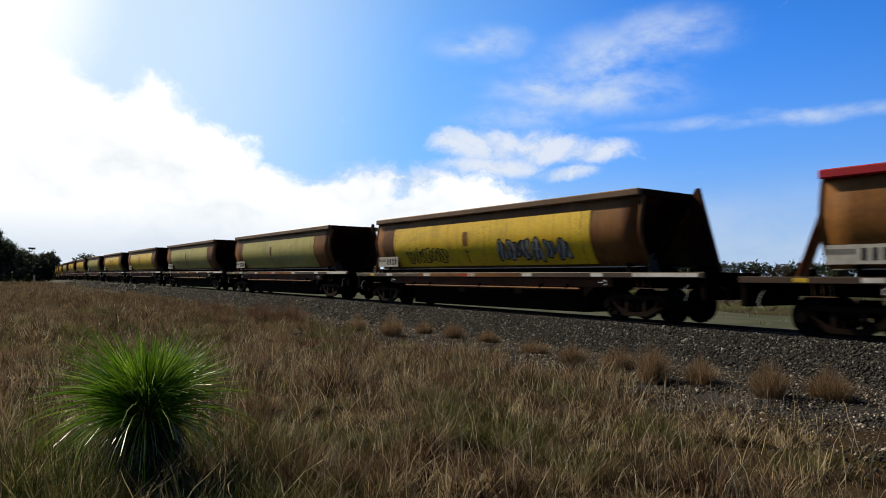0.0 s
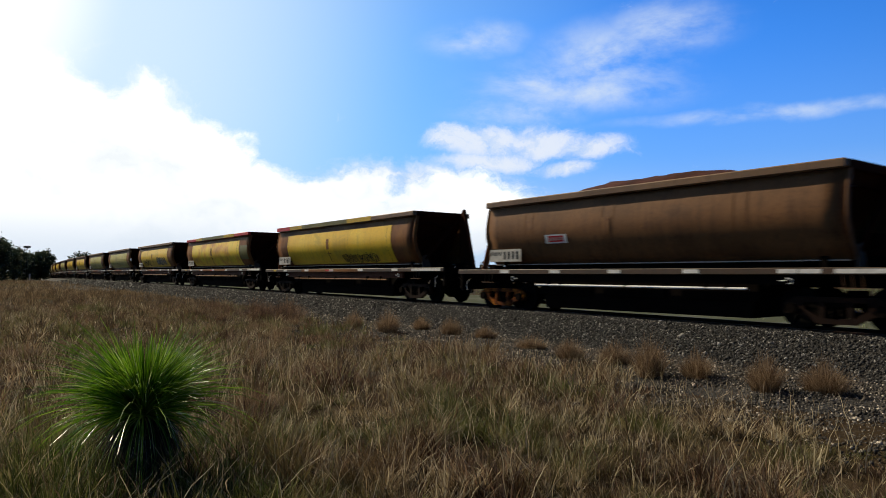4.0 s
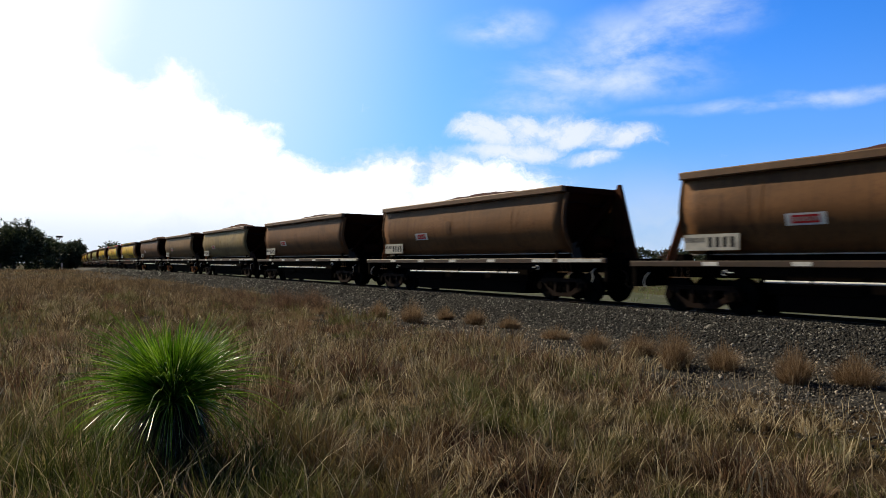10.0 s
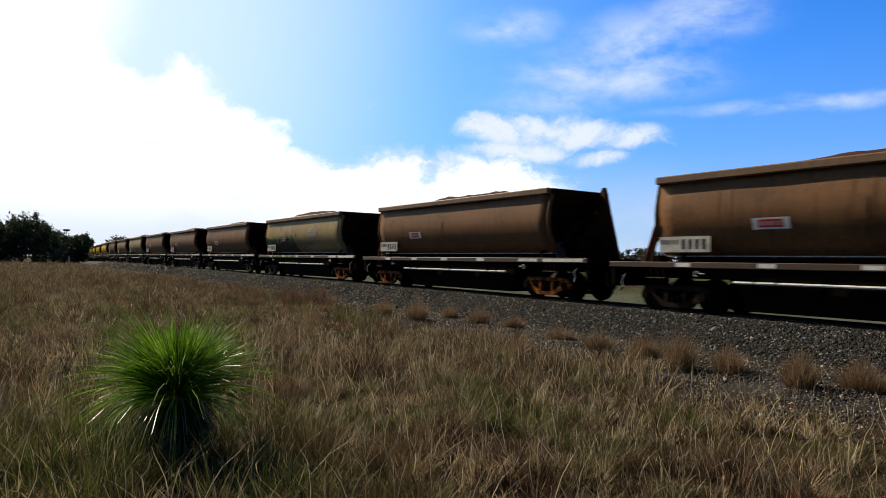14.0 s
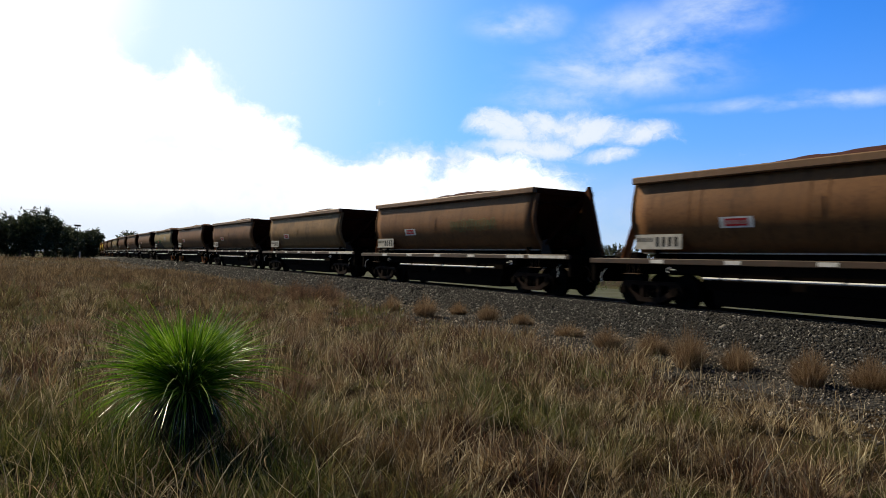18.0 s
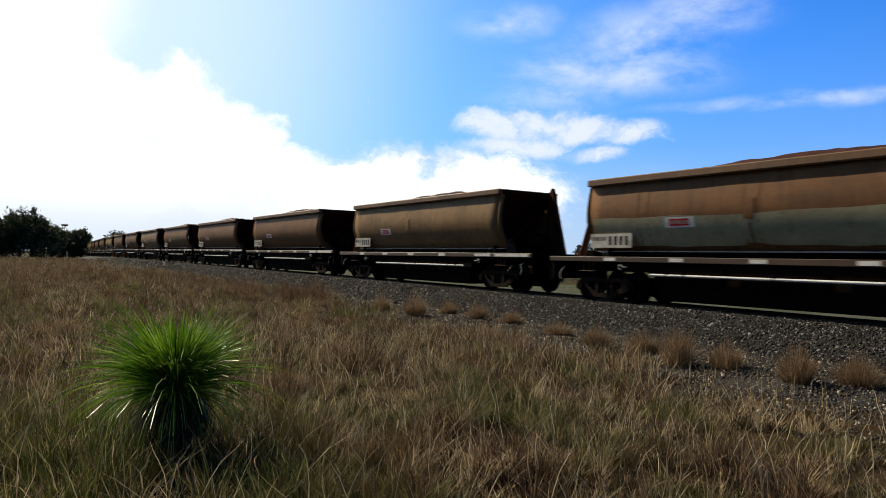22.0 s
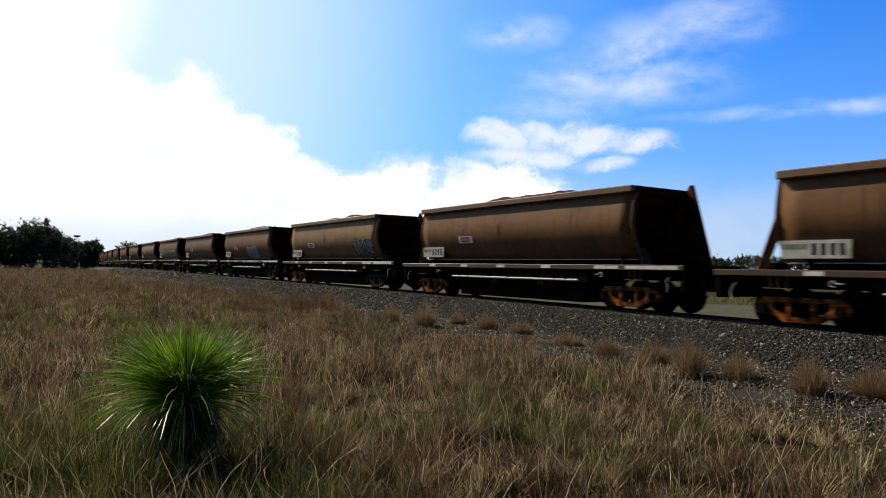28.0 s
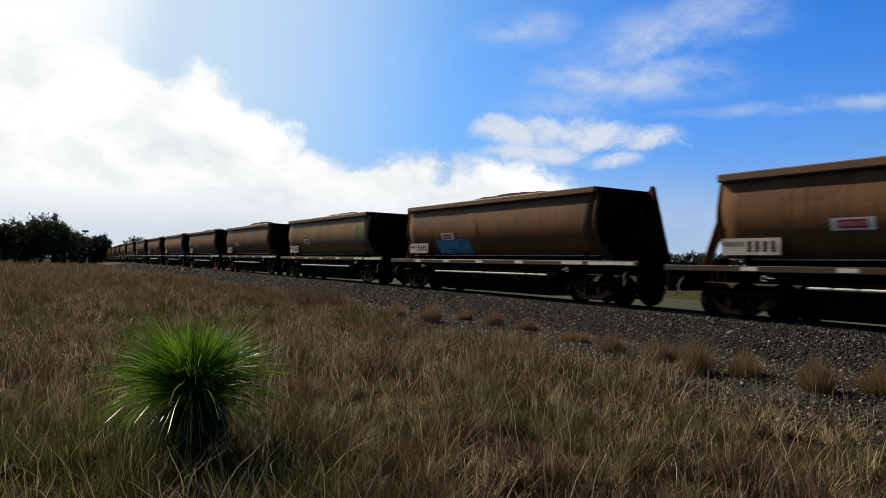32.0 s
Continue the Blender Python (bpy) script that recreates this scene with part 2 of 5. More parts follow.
M_PLATE = plain("weathered_number_plate", (0.56, 0.52, 0.43), 0.7, 0, 0.5, 9.0, 0.2)
M_WHITE = plain("dirty_white_paint", (0.72, 0.70, 0.64), 0.6, 0, 0.3, 6.0, 0.1)
M_SIGNWHITE = plain("weathered_white_plate", (0.52, 0.49, 0.42), 0.6, 0, 0.35, 5.0, 0.1)
M_AMBER = plain("yellow_reflector", (0.75, 0.5, 0.05), 0.5, 0, 0.3, 6.0, 0.1)
M_INK = plain("black_ink", (0.02, 0.02, 0.02), 0.6, 0, 0.2)
M_SIGNRED = plain("red_ink", (0.6, 0.03, 0.03), 0.6, 0, 0.2)
M_PIPE = plain("pale_pipe", (0.80, 0.78, 0.74), 0.4, 0.0, 0.25)
# wheel colour holds the shade under the deck
M_WHEEL = plain("shaded_wheel_steel", (0.007, 0.006, 0.005), 0.9, 0.0, spec=0.05)
M_ORE = plain("red_brown_ore", (0.07, 0.024, 0.017), 0.95, 0, 0.5, 5.0, 0.9)
M_RAIL = plain("rusty_rail_web", (0.07, 0.04, 0.028), 0.7, 0.2)
M_SLEEPER = plain("grey_sleeper", (0.16, 0.15, 0.135), 0.9)
M_OCHRE = painted_steel("ochre_grimy_paint", (0.26, 0.095, 0.024), (0.09, 0.034, 0.014), (0.19, 0.062, 0.016), (0.36, 0.15, 0.026), 0.6, 0.6, 0.18)
M_WEB = painted_steel("maroon_web_paint", (0.12, 0.040, 0.017), (0.05, 0.018, 0.010), (0.20, 0.065, 0.012), None, 0.6, 0.75, 0.1)
M_EDGE = plain("worn_bare_edge", (0.50, 0.42, 0.33), 0.6)


def mottled_yellow():
    """Yellow paint gone greenish and orange in large soft clouds."""
    m, N = material("mottled_yellow_paint")
    p = N.add("ShaderNodeTexCoord").outputs["Object"]
    a = N.noise(N.vmath("MULTIPLY", p, (1.0, 0.55, 1.0)), 0.9, 4.0, 0.55)
    f, st = N.noise(p, 9.0, 5.0), N.noise(N.vmath("MULTIPLY", p, (5.0, 5.0, 0.4)), 1.0, 5.0)
    c = N.ramp(a, (0.30, (0.50, 0.19, 0.006)), (0.43, (0.74, 0.38, 0.006)), (0.53, (0.90, 0.62, 0.010)), (0.72, (0.74, 0.56, 0.012)))
    c = N.mix(N.math("MULTIPLY", N.step(st, 0.5, 0.75), 0.5), c, (0.20, 0.11, 0.02))
    surface(N, c, 0.44, 0, f, 0.15, 0.01, 0.5)
    return m


def flaking_rust():
    """Dark cast steel with orange and yellow rust in finger-wide flakes."""
    m, N = material("flaking_orange_rust")
    p = N.add("ShaderNodeTexCoord").outputs["Object"]
    a, f = N.noise(p, 3.4, 5.0, 0.62, 0.5), N.noise(p, 22.0, 4.0)
    k = N.math("ADD", N.math("MULTIPLY", a, 0.75), N.math("MULTIPLY", f, 0.25))
    c = N.ramp(k, (0.38, (0.020, 0.009, 0.005)), (0.50, (0.12, 0.034, 0.008)), (0.57, (0.34, 0.095, 0.010)), (0.66, (0.55, 0.24, 0.016)))
    surface(N, c, 0.85, 0, f, 0.5, 0.01, 0.08)
    return m


M_ORANGE = flaking_rust()
M_MOTTLED = mottled_yellow()
M_SPRAY_G = plain("green_spray_paint", (0.07, 0.15, 0.03), 0.6, 0, 0.5, 3.0)
M_SPRAY_K = plain("black_spray_paint", (0.02, 0.022, 0.02), 0.6, 0, 0.4)
M_SPRAY_W = plain("white_spray_paint", (0.36, 0.36, 0.34), 0.6, 0, 0.4)
M_FADED = painted_steel("faded_pale_paint", (0.46, 0.41, 0.24), (0.20, 0.16, 0.09), (0.30, 0.22, 0.11), None, 0.45, 0.6, 0.18)
M_SPRAY_L = plain("light_green_spray_paint", (0.24, 0.38, 0.10), 0.6, 0, 0.6, 3.0)
M_SPRAY_D = plain("thin_grey_spray_paint", (0.13, 0.12, 0.105), 0.6, 0, 0.4)
M_SPRAY_B = plain("blue_spray_paint", (0.10, 0.36, 0.50), 0.6, 0, 0.4, 3.0)
M_SPRAY_S = plain("silver_spray_paint", (0.42, 0.40, 0.33), 0.5, 0, 0.5, 3.0)
M_OLIVE = painted_steel("faded_olive_paint", (0.20, 0.18, 0.03), (0.06, 0.06, 0.02), (0.3, 0.22, 0.02))
M_HOOD = painted_steel("yellow_rim_paint", (0.7, 0.46, 0.02), (0.3, 0.18, 0.02), (0.5, 0.3, 0.02))
M_MOSS = plain("dull_green_stain", (0.13, 0.135, 0.06), 0.7, 0, 0.5, 3.0)
M_BARK = plain("grey_bark", (0.12, 0.095, 0.075), 0.9, 0, 0.5, 3.0, 0.8)
M_LEAF = leafy("eucalypt_leaves", ((0.0, (0.022, 0.035, 0.016)), (0.6, (0.045, 0.06, 0.026)), (1.0, (0.08, 0.09, 0.045))), None, 0.25)
M_GRASS = leafy("dry_grass", ((0.0, (0.020, 0.014, 0.007)), (0.32, (0.060, 0.042, 0.022)), (0.55, (0.26, 0.185, 0.100)), (0.78, (0.58, 0.47, 0.29)), (1.0, (0.86, 0.76, 0.54))), (0.095, 0.125, 0.022), 0.35, tuft=5.0)
M_STALK = leafy("straw_stalks", ((0.0, (0.40, 0.30, 0.16)), (1.0, (0.68, 0.58, 0.38))), None, 0.3)
M_BROWN_TUFT = leafy("dark_brown_tussock_grass", ((0.0, (0.030, 0.016, 0.010)), (0.5, (0.090, 0.050, 0.030)), (1.0, (0.36, 0.23, 0.135))), None, 0.35, tuft=5.0)
M_FARGRASS = leafy("far_brown_grass", ((0.0, (0.045, 0.028, 0.013)), (0.5, (0.12, 0.080, 0.042)), (1.0, (0.42, 0.31, 0.185))), None, 0.4, tuft=2.0)
M_TUSSOCK = leafy("brown_tussock_grass", ((0.0, (0.07, 0.04, 0.022)), (0.5, (0.19, 0.120, 0.066)), (1.0, (0.42, 0.31, 0.20))), None, 0.45)
# the pale last stop paints silvery glints onto a few leaves
M_GRASSTREE = leafy("grass_tree_leaves", ((0.0, (0.03, 0.09, 0.004)), (0.6, (0.11, 0.24, 0.010)), (0.92, (0.26, 0.40, 0.04)), (1.0, (0.50, 0.56, 0.35))), None, 0.45, 0.30, 0.45)
M_GREEN = leafy("green_grass", ((0.0, (0.02, 0.03, 0.006)), (0.6, (0.08, 0.095, 0.022)), (0.92, (0.18, 0.18, 0.05)), (1.0, (0.4, 0.36, 0.18))), None, 0.4)
M_MAT = leafy("matted_low_grass", ((0.0, (0.022, 0.015, 0.008)), (0.6, (0.075, 0.052, 0.026)), (1.0, (0.24, 0.18, 0.10))), (0.06, 0.08, 0.018), 0.3, tuft=9.0)
M_SEED = leafy("seed_heads", ((0.0, (0.09, 0.052, 0.032)), (0.6, (0.20, 0.135, 0.080)), (1.0, (0.50, 0.40, 0.26))), None, 0.4)
M_THATCH = leafy("dead_grass_tree_leaves", ((0.0, (0.025, 0.018, 0.01)), (0.91, (0.035, 0.026, 0.017)), (0.96, (0.2, 0.17, 0.12)), (1.0, (0.60, 0.56, 0.46))), None, 0.2, 0.45, 0.2)


def ground_material():
    m, N = material("field_soil")
    g = N.add("ShaderNodeNewGeometry").outputs["Position"]
    a, b, c = N.noise(g, 0.35, 5.0), N.noise(g, 6.0, 6.0, 0.7), N.noise(g, 0.03, 4.0)
    col = N.mix(N.step(a, 0.4, 0.65), (0.034, 0.023, 0.013), (0.056, 0.039, 0.021))
    col = N.mix(N.math("MULTIPLY", N.step(c, 0.45, 0.6), 0.6), col, (0.085, 0.09, 0.03))
    col = N.mix(N.math("MULTIPLY", N.step(b, 0.45, 0.7), 0.6), col, (0.07, 0.05, 0.03))
    surface(N, col, 0.95, 0, b, 0.8, 0.05, 0.03)
    return m


def stone_material(name, dark, lightc):
    m, N = material(name)
    g = N.add("ShaderNodeNewGeometry")
    r = g.outputs["Random Per Island"]
    n = N.noise(g.outputs["Position"], 40.0, 4.0)
    col = N.ramp(r, (0.0, dark), (0.62, tuple(a * 0.85 + b * 0.15 for a, b in zip(dark, lightc))), (0.86, tuple(a * 0.4 + b * 0.6 for a, b in zip(dark, lightc))), (1.0, tuple(2.6 * x for x in lightc)))
    col = N.mix(N.math("MULTIPLY", N.step(n, 0.4, 0.7), 0.5), col, tuple(x * 0.5 for x in dark))
    surface(N, col, 0.85, 0, n, 0.4, 0.005)
    return m


def verge_material():
    m, N = material("pale_verge_soil")
    g = N.add("ShaderNodeNewGeometry").outputs["Position"]
    a, b = N.noise(g, 0.4, 5.0), N.noise(g, 5.0, 6.0, 0.7)
    col = N.mix(N.step(a, 0.38, 0.62), (0.105, 0.108, 0.080), (0.072, 0.082, 0.050))
    col = N.mix(N.math("MULTIPLY", N.step(b, 0.45, 0.7), 0.5), col, (0.07, 0.065, 0.045))
    surface(N, col, 0.95, 0, b, 0.6, 0.04, 0.03)
    return m


def bed_material():
    m, N = material("ballast_bed")
    g = N.add("ShaderNodeNewGeometry").outputs["Position"]
    v = N.add("ShaderNodeTexVoronoi", Vector=g, Scale=16.0)
    f = N.noise(g, 0.5, 4.0)
    col = N.mix(N.step(v.outputs["Distance"], 0.2, 0.7), (0.028, 0.025, 0.022), (0.008, 0.007, 0.006))
    col = N.mix(N.math("MULTIPLY", N.step(f, 0.4, 0.7), 0.3), col, (0.060, 0.048, 0.037))
    surface(N, col, 0.9, 0, v.outputs["Distance"], 1.0, -0.05)
    return m


M_SOIL, M_BED, M_VERGE_SOIL = ground_material(), bed_material(), verge_material()
M_STONE = stone_material("ballast_stone", (0.007, 0.0065, 0.006), (0.118, 0.112, 0.104))
M_GRAVEL = stone_material("pale_gravel", (0.030, 0.025, 0.020), (0.25, 0.215, 0.175))

# ---------------------------------------------------------------- the line
NEAR_RIM, HALF_W = 14.02, 1.25
TRACK_X = NEAR_RIM + HALF_W            # the track's middle beside the camera
RAIL_Z = EYE - 1.162                   # top of the rails there
KAPPA, CURVE_END = 0.000456, 360.0


def bend(s):
    """Place and heading of the line's middle at s metres along it: a straight, a wide curve to the right, a straight."""
    a = KAPPA * min(max(s, 0.0), CURVE_END)
    if s <= 0:
        return TRACK_X, s, 0.0
    x, y = (1 - math.cos(a)) / KAPPA, math.sin(a) / KAPPA
    rest = max(s - CURVE_END, 0.0)
    # the near rim follows the curve; the middle lies HALF_W beside it
    return TRACK_X + x + rest * math.sin(a) - HALF_W * (1 - math.cos(a)), y + rest * math.cos(a) - HALF_W * math.sin(a), a


def rise(s):
    """Height of the line and of the land round it, relative to where the camera stands."""
    s = min(max(s, 0.0), 250.0)
    return 0.006337 * s - 3.3433e-05 * s * s


def along(s, off, z):
    """A point off metres to the right of the line and z metres above the rails' top."""
    x, y, a = bend(s)
    return Vector((x + off * math.cos(a), y - off * math.sin(a), RAIL_Z + rise(s) + z))


def land(off):
    """Cross-section of the land below the rails' top: ballast, gravel, field."""
    d = abs(off)
    for (d0, z0), (d1, z1) in zip(PROFILE, PROFILE[1:]):
        if d <= d1:
            return z0 + (z1 - z0) * (d - d0) / (d1 - d0)
    return PROFILE[-1][1]


PROFILE = [(0, -0.15), (0.5, -0.15), (0.66, -0.06), (1.15, -0.045), (1.5, -0.075), (1.8, -0.15), (3.4, -0.50), (5.2, -0.50), (7.4, -0.49), (10, -0.49), (5000, -0.49)]


def lump(x, y):
    """Low swells of the field; takes numbers or arrays."""
    return 0.05 * np.sin(x * 0.9 + 1.3 * np.sin(y * 0.5)) * np.sin(y * 0.7 + 0.4) + 0.025 * np.sin(x * 2.3 + y * 1.7) * np.sin(y * 2.9 - x)


def station(x, y):
    """Roughly how far along and how far to the side of the line a place lies."""
    s = y
    for _ in range(4):
        px, py, a = bend(s)
        s += (x - px) * math.sin(a) + (y - py) * math.cos(a)
    px, py, a = bend(s)
    return s, (x - px) * math.cos(a) - (y - py) * math.sin(a)


def ground_z(x, y):
    s, off = station(x, y)
    return RAIL_Z + rise(s) + land(off) + float(lump(x, y)) * min(max((abs(off) - 3.5) / 3, 0), 1)


def mesh_from(name, verts, faces, mats, smooth=False, index=None):
    me = bpy.data.meshes.new(name)
    me.from_pydata(verts, [], faces)
    for m in mats:
        me.materials.append(m)
    if index is not None:
        me.polygons.foreach_set("material_index", index)
    if smooth:
        me.polygons.foreach_set("use_smooth", [True] * len(me.polygons))
    me.update()
    return me


def build_ground():
    S = [-2500, -1500, -900, -500, -250, -120, -60, -30] + [-15 + 0.75 * i for i in range(88)] + [51 + 3 * i for i in range(40)] + [175, 200, 230, 260, 300, 360, 450, 600, 900, 1400, 2500]
    half = [0, 0.5, 0.66, 1.15, 1.5, 1.8, 2.6, 3.4, 4.2, 5.2] + [6 + 0.75 * i for i in range(24)] + [25, 28, 32, 38, 46, 58, 80, 120, 200, 350, 600, 1000, 1700]
    O = [-o for o in reversed(half[1:])] + half
    O = [-3000] + O
    verts, faces, idx = [], [], []
    for s in S:
        for o in O:
            v = along(s, o, land(o))
            v.z += float(lump(v.x, v.y)) * min(max((abs(o) - 3.5) / 3, 0), 1)
            verts.append(v)
    n = len(O)
    for i in range(len(S) - 1):
        for j in range(n - 1):
            faces.append((i * n + j, i * n + j + 1, (i + 1) * n + j + 1, (i + 1) * n + j))
            o = (O[j] + O[j + 1]) / 2
            idx.append(1 if -6.6 < o < 4.5 else 2 if 4.5 < o < 15 else 0)
    ob = new("ground", mesh_from("ground", verts, faces, [M_SOIL, M_BED, M_VERGE_SOIL], True, idx))
    tagged(ob, "flat field of dry grass soil with a stony railway bed across it", "ground", kind="structure")


build_ground()


def part(name, data, material_, parent, m=None, label=""):
    """One mesh object under a thing or a part; data is a bmesh or a ready mesh."""
    if isinstance(data, bmesh.types.BMesh):
        me = bpy.data.meshes.new(name)
        data.to_mesh(me)
        data.free()
        data = me
    if material_ is not None and not data.materials:
        data.materials.append(material_)
    ob = new(name, data)
    ob.parent = parent
    if m is not None:
        ob.matrix_basis = m
    return tagged(ob, label)


def add_box(bm, x0, x1, y0, y1, z0, z1, bevel=0.0, m=None):
    r = bmesh.ops.create_cube(bm, size=1.0)
    t = Matrix.Translation(((x0 + x1) / 2, (y0 + y1) / 2, (z0 + z1) / 2)) @ Matrix.Diagonal((x1 - x0, y1 - y0, z1 - z0, 1))
    if m is not None:
        t = m @ t
    bmesh.ops.transform(bm, matrix=t, verts=r["verts"])
    if bevel:
        es = list({e for v in r["verts"] for e in v.link_edges})
        bmesh.ops.bevel(bm, geom=es, offset=bevel, segments=1, affect="EDGES")
    return bm


def box(*a, bevel=0.0):
    return add_box(bmesh.new(), *a, bevel=bevel)


def add_rod(bm, a, b, r, seg=8, r2=None):
    a, b = Vector(a), Vector(b)
    d = b - a
    m = Matrix.Translation((a + b) / 2) @ d.to_track_quat("Z", "Y").to_matrix().to_4x4()
    bmesh.ops.create_cone(bm, cap_ends=True, segments=seg, radius1=r, radius2=r if r2 is None else r2, depth=d.length, matrix=m)
    return bm


def rod(a, b, r, seg=8):
    return add_rod(bmesh.new(), a, b, r, seg)


def tube(points, r, seg=6):
    bm = bmesh.new()
    for a, b in zip(points, points[1:]):
        add_rod(bm, a, b, r, seg)
    return bm


def prism(outline, axis, a, b):
    """A flat outline (two coordinates) given thickness along x (axis 0) or y (axis 1)."""
    bm = bmesh.new()
    P = lambda u, v, w: (w, u, v) if axis == 0 else (u, w, v)
    f0 = [bm.verts.new(P(u, v, a)) for u, v in outline]
    f1 = [bm.verts.new(P(u, v, b)) for u, v in outline]
    n = len(outline)
    bm.faces.new(f0), bm.faces.new(f1[::-1])
    for i in range(n):
        bm.faces.new((f0[i], f1[i], f1[(i + 1) % n], f0[(i + 1) % n]))
    bmesh.ops.recalc_face_normals(bm, faces=bm.faces[:])
    return bm

# ---------------------------------------------------------------- wagons
# a wagon's own space: +y the way it runs, -x the side by the camera, z from 6 cm above the rails' top
SIDE = [(1.13, 3.12), (1.15, 3.03), (1.195, 2.84), (1.238, 2.60), (1.262, 2.38), (1.25, 2.16), (1.17, 1.88), (1.025, 1.61), (0.83, 1.34)]
RIM_Z, DECK_Z = 3.30, 1.19


def side_mesh(half):
    """One curved side sheet, 12 mm thick, with faint dents; the near side (-x)."""
    ny, verts, faces = 22, [], []
    for k, t in ((0, 0.0), (1, 0.014)):
        for i in range(ny + 1):
            y = -half + 2 * half * i / ny
            for x, z in SIDE:
                d = 0.012 * noise.noise(Vector((y * 0.8, z * 1.6, 5.0)))
                verts.append((-(x - t + d), y, z))
    m = len(SIDE)
    g = (ny + 1) * m
    for i in range(ny):
        for j in range(m - 1):
            a = i * m + j
            faces.append((a, a + m, a + m + 1, a + 1))
            faces.append((g + a, g + a + 1, g + a + m + 1, g + a + m))
    for i in (0, ny):
        for j in range(m - 1):
            a = i * m + j
            faces.append((a, a + 1, g + a + 1, g + a) if i == 0 else (a, g + a, g + a + 1, a + 1))
    for j in (0, m - 1):
        for i in range(ny):
            a = i * m + j
            faces.append((a, g + a, g + a + m, a + m) if j == 0 else (a, a + m, g + a + m, g + a))
    return verts, faces


def skin(y0, y1, z0, z1, lift=0.004, ny=8, nz=8, edge=0.0):
    """A thin painted field that follows the near side's curve."""
    zs = [z0 + (z1 - z0) * i / nz for i in range(nz + 1)]
    verts, faces = [], []
    for z in zs:
        for (xa, za), (xb, zb) in zip(SIDE, SIDE[1:]):
            if zb <= z <= za:
                x = xa + (xb - xa) * (za - z) / (za - zb)
        for i in range(ny + 1):
            y = y0 + (y1 - y0) * i / ny
            wob = edge * noise.noise(Vector((y * 3, z * 3, 9)))
            verts.append((-(x + lift + 0.014), y, z + (wob if z in (zs[0], zs[-1]) else 0)))
    for j in range(nz):
        for i in range(ny):
            a = j * (ny + 1) + i
            faces.append((a, a + 1, a + ny + 2, a + ny + 1))
    return verts, faces


def mirror_x(verts, faces):
    return [(-x, y, z) for x, y, z in verts], [f[::-1] for f in faces]


def bogie_meshes():
    w = bmesh.new()                       # a wheelset: two flanged wheels and the axle, round the x axis
    for sx in (-1, 1):
        for r, x0, x1 in ((0.42, 0.535, 0.655), (0.45, 0.505, 0.54), (0.15, 0.49, 0.70)):
            add_rod(w, (sx * x0, 0, 0), (sx * x1, 0, 0), r, 28)
        for k in range(6):                # ribs that show the turn
            a = k * math.pi / 3
            add_rod(w, (sx * 0.66, 0.15 * math.cos(a), 0.15 * math.sin(a)), (sx * 0.66, 0.36 * math.cos(a), 0.36 * math.sin(a)), 0.018, 5)
    add_rod(w, (-0.97, 0, 0), (0.97, 0, 0), 0.075, 12)
    f = bmesh.new()                       # one cast sideframe with its openings, on the side -x
    X0, X1 = -0.97, -0.85
    loops = [[(-1.02, 0.32), (-1.0, 0.54), (-0.82, 0.66), (0.82, 0.66), (1.0, 0.54), (1.02, 0.32), (0.70, 0.30), (0.36, 0.13), (-0.36, 0.13), (-0.70, 0.30)],
             [(-0.22, 0.24), (0.22, 0.24), (0.22, 0.56), (-0.22, 0.56)], [(0.32, 0.25), (0.62, 0.42), (0.62, 0.56), (0.32, 0.56)], [(-0.32, 0.25), (-0.62, 0.42), (-0.62, 0.56), (-0.32, 0.56)]]
    edges = []
    for lp in loops:
        vs = [f.verts.new((X0, y, z)) for y, z in lp]
        edges += [f.edges.new((vs[i], vs[(i + 1) % len(vs)])) for i in range(len(vs))]
    faces = [g for g in bmesh.ops.triangle_fill(f, use_beauty=True, edges=edges)["geom"] if isinstance(g, bmesh.types.BMFace)]
    more = bmesh.ops.extrude_face_region(f, geom=faces)["geom"]
    bmesh.ops.translate(f, vec=(X1 - X0, 0, 0), verts=[g for g in more if isinstance(g, bmesh.types.BMVert)])
    bmesh.ops.recalc_face_normals(f, faces=f.faces[:])
    ax = rod((X0 - 0.10, 0, 0), (X0 - 0.002, 0, 0), 0.11, 12)
    s = bmesh.new()                       # one coil spring
    prof = [(0.045 + 0.012 * (k % 2), 0.242 + 0.0125 * k) for k in range(17)]
    rings = [[s.verts.new((-0.91 + r * math.cos(q * math.pi / 4), r * math.sin(q * math.pi / 4), z)) for q in range(8)] for r, z in prof]
    for ra, rb in zip(rings, rings[1:]):
        for q in range(8):
            s.faces.new((ra[q], ra[(q + 1) % 8], rb[(q + 1) % 8], rb[q]))
    b = bmesh.new()
    add_box(b, -0.95, 0.95, -0.17, 0.17, 0.44, 0.62, 0.03)
    add_rod(b, (0, 0, 0.62), (0, 0, 0.78), 0.22, 16)
    k = bmesh.new()                       # brake beam and hangers
    for sy in (-1, 1):
        add_box(k, -0.66, 0.66, sy * 0.36 - 0.03, sy * 0.36 + 0.03, 0.30, 0.37)
        for sx in (-1, 1):
            add_box(k, sx * 0.6 - 0.06, sx * 0.6 + 0.06, sy * 0.40 - 0.05, sy * 0.40 + 0.03, 0.24, 0.52, 0.01)
            add_rod(k, (sx * 0.72, sy * 0.40, 0.34), (sx * 0.72, sy * 0.25, 0.74), 0.016, 5)
    out = {}
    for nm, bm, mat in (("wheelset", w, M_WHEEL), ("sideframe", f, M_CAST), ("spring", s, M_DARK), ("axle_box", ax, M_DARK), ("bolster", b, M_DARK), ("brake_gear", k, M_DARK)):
        me = bpy.data.meshes.new(nm)
        bm.to_mesh(me)
        bm.free()
        me.materials.append(mat)
        out[nm] = me
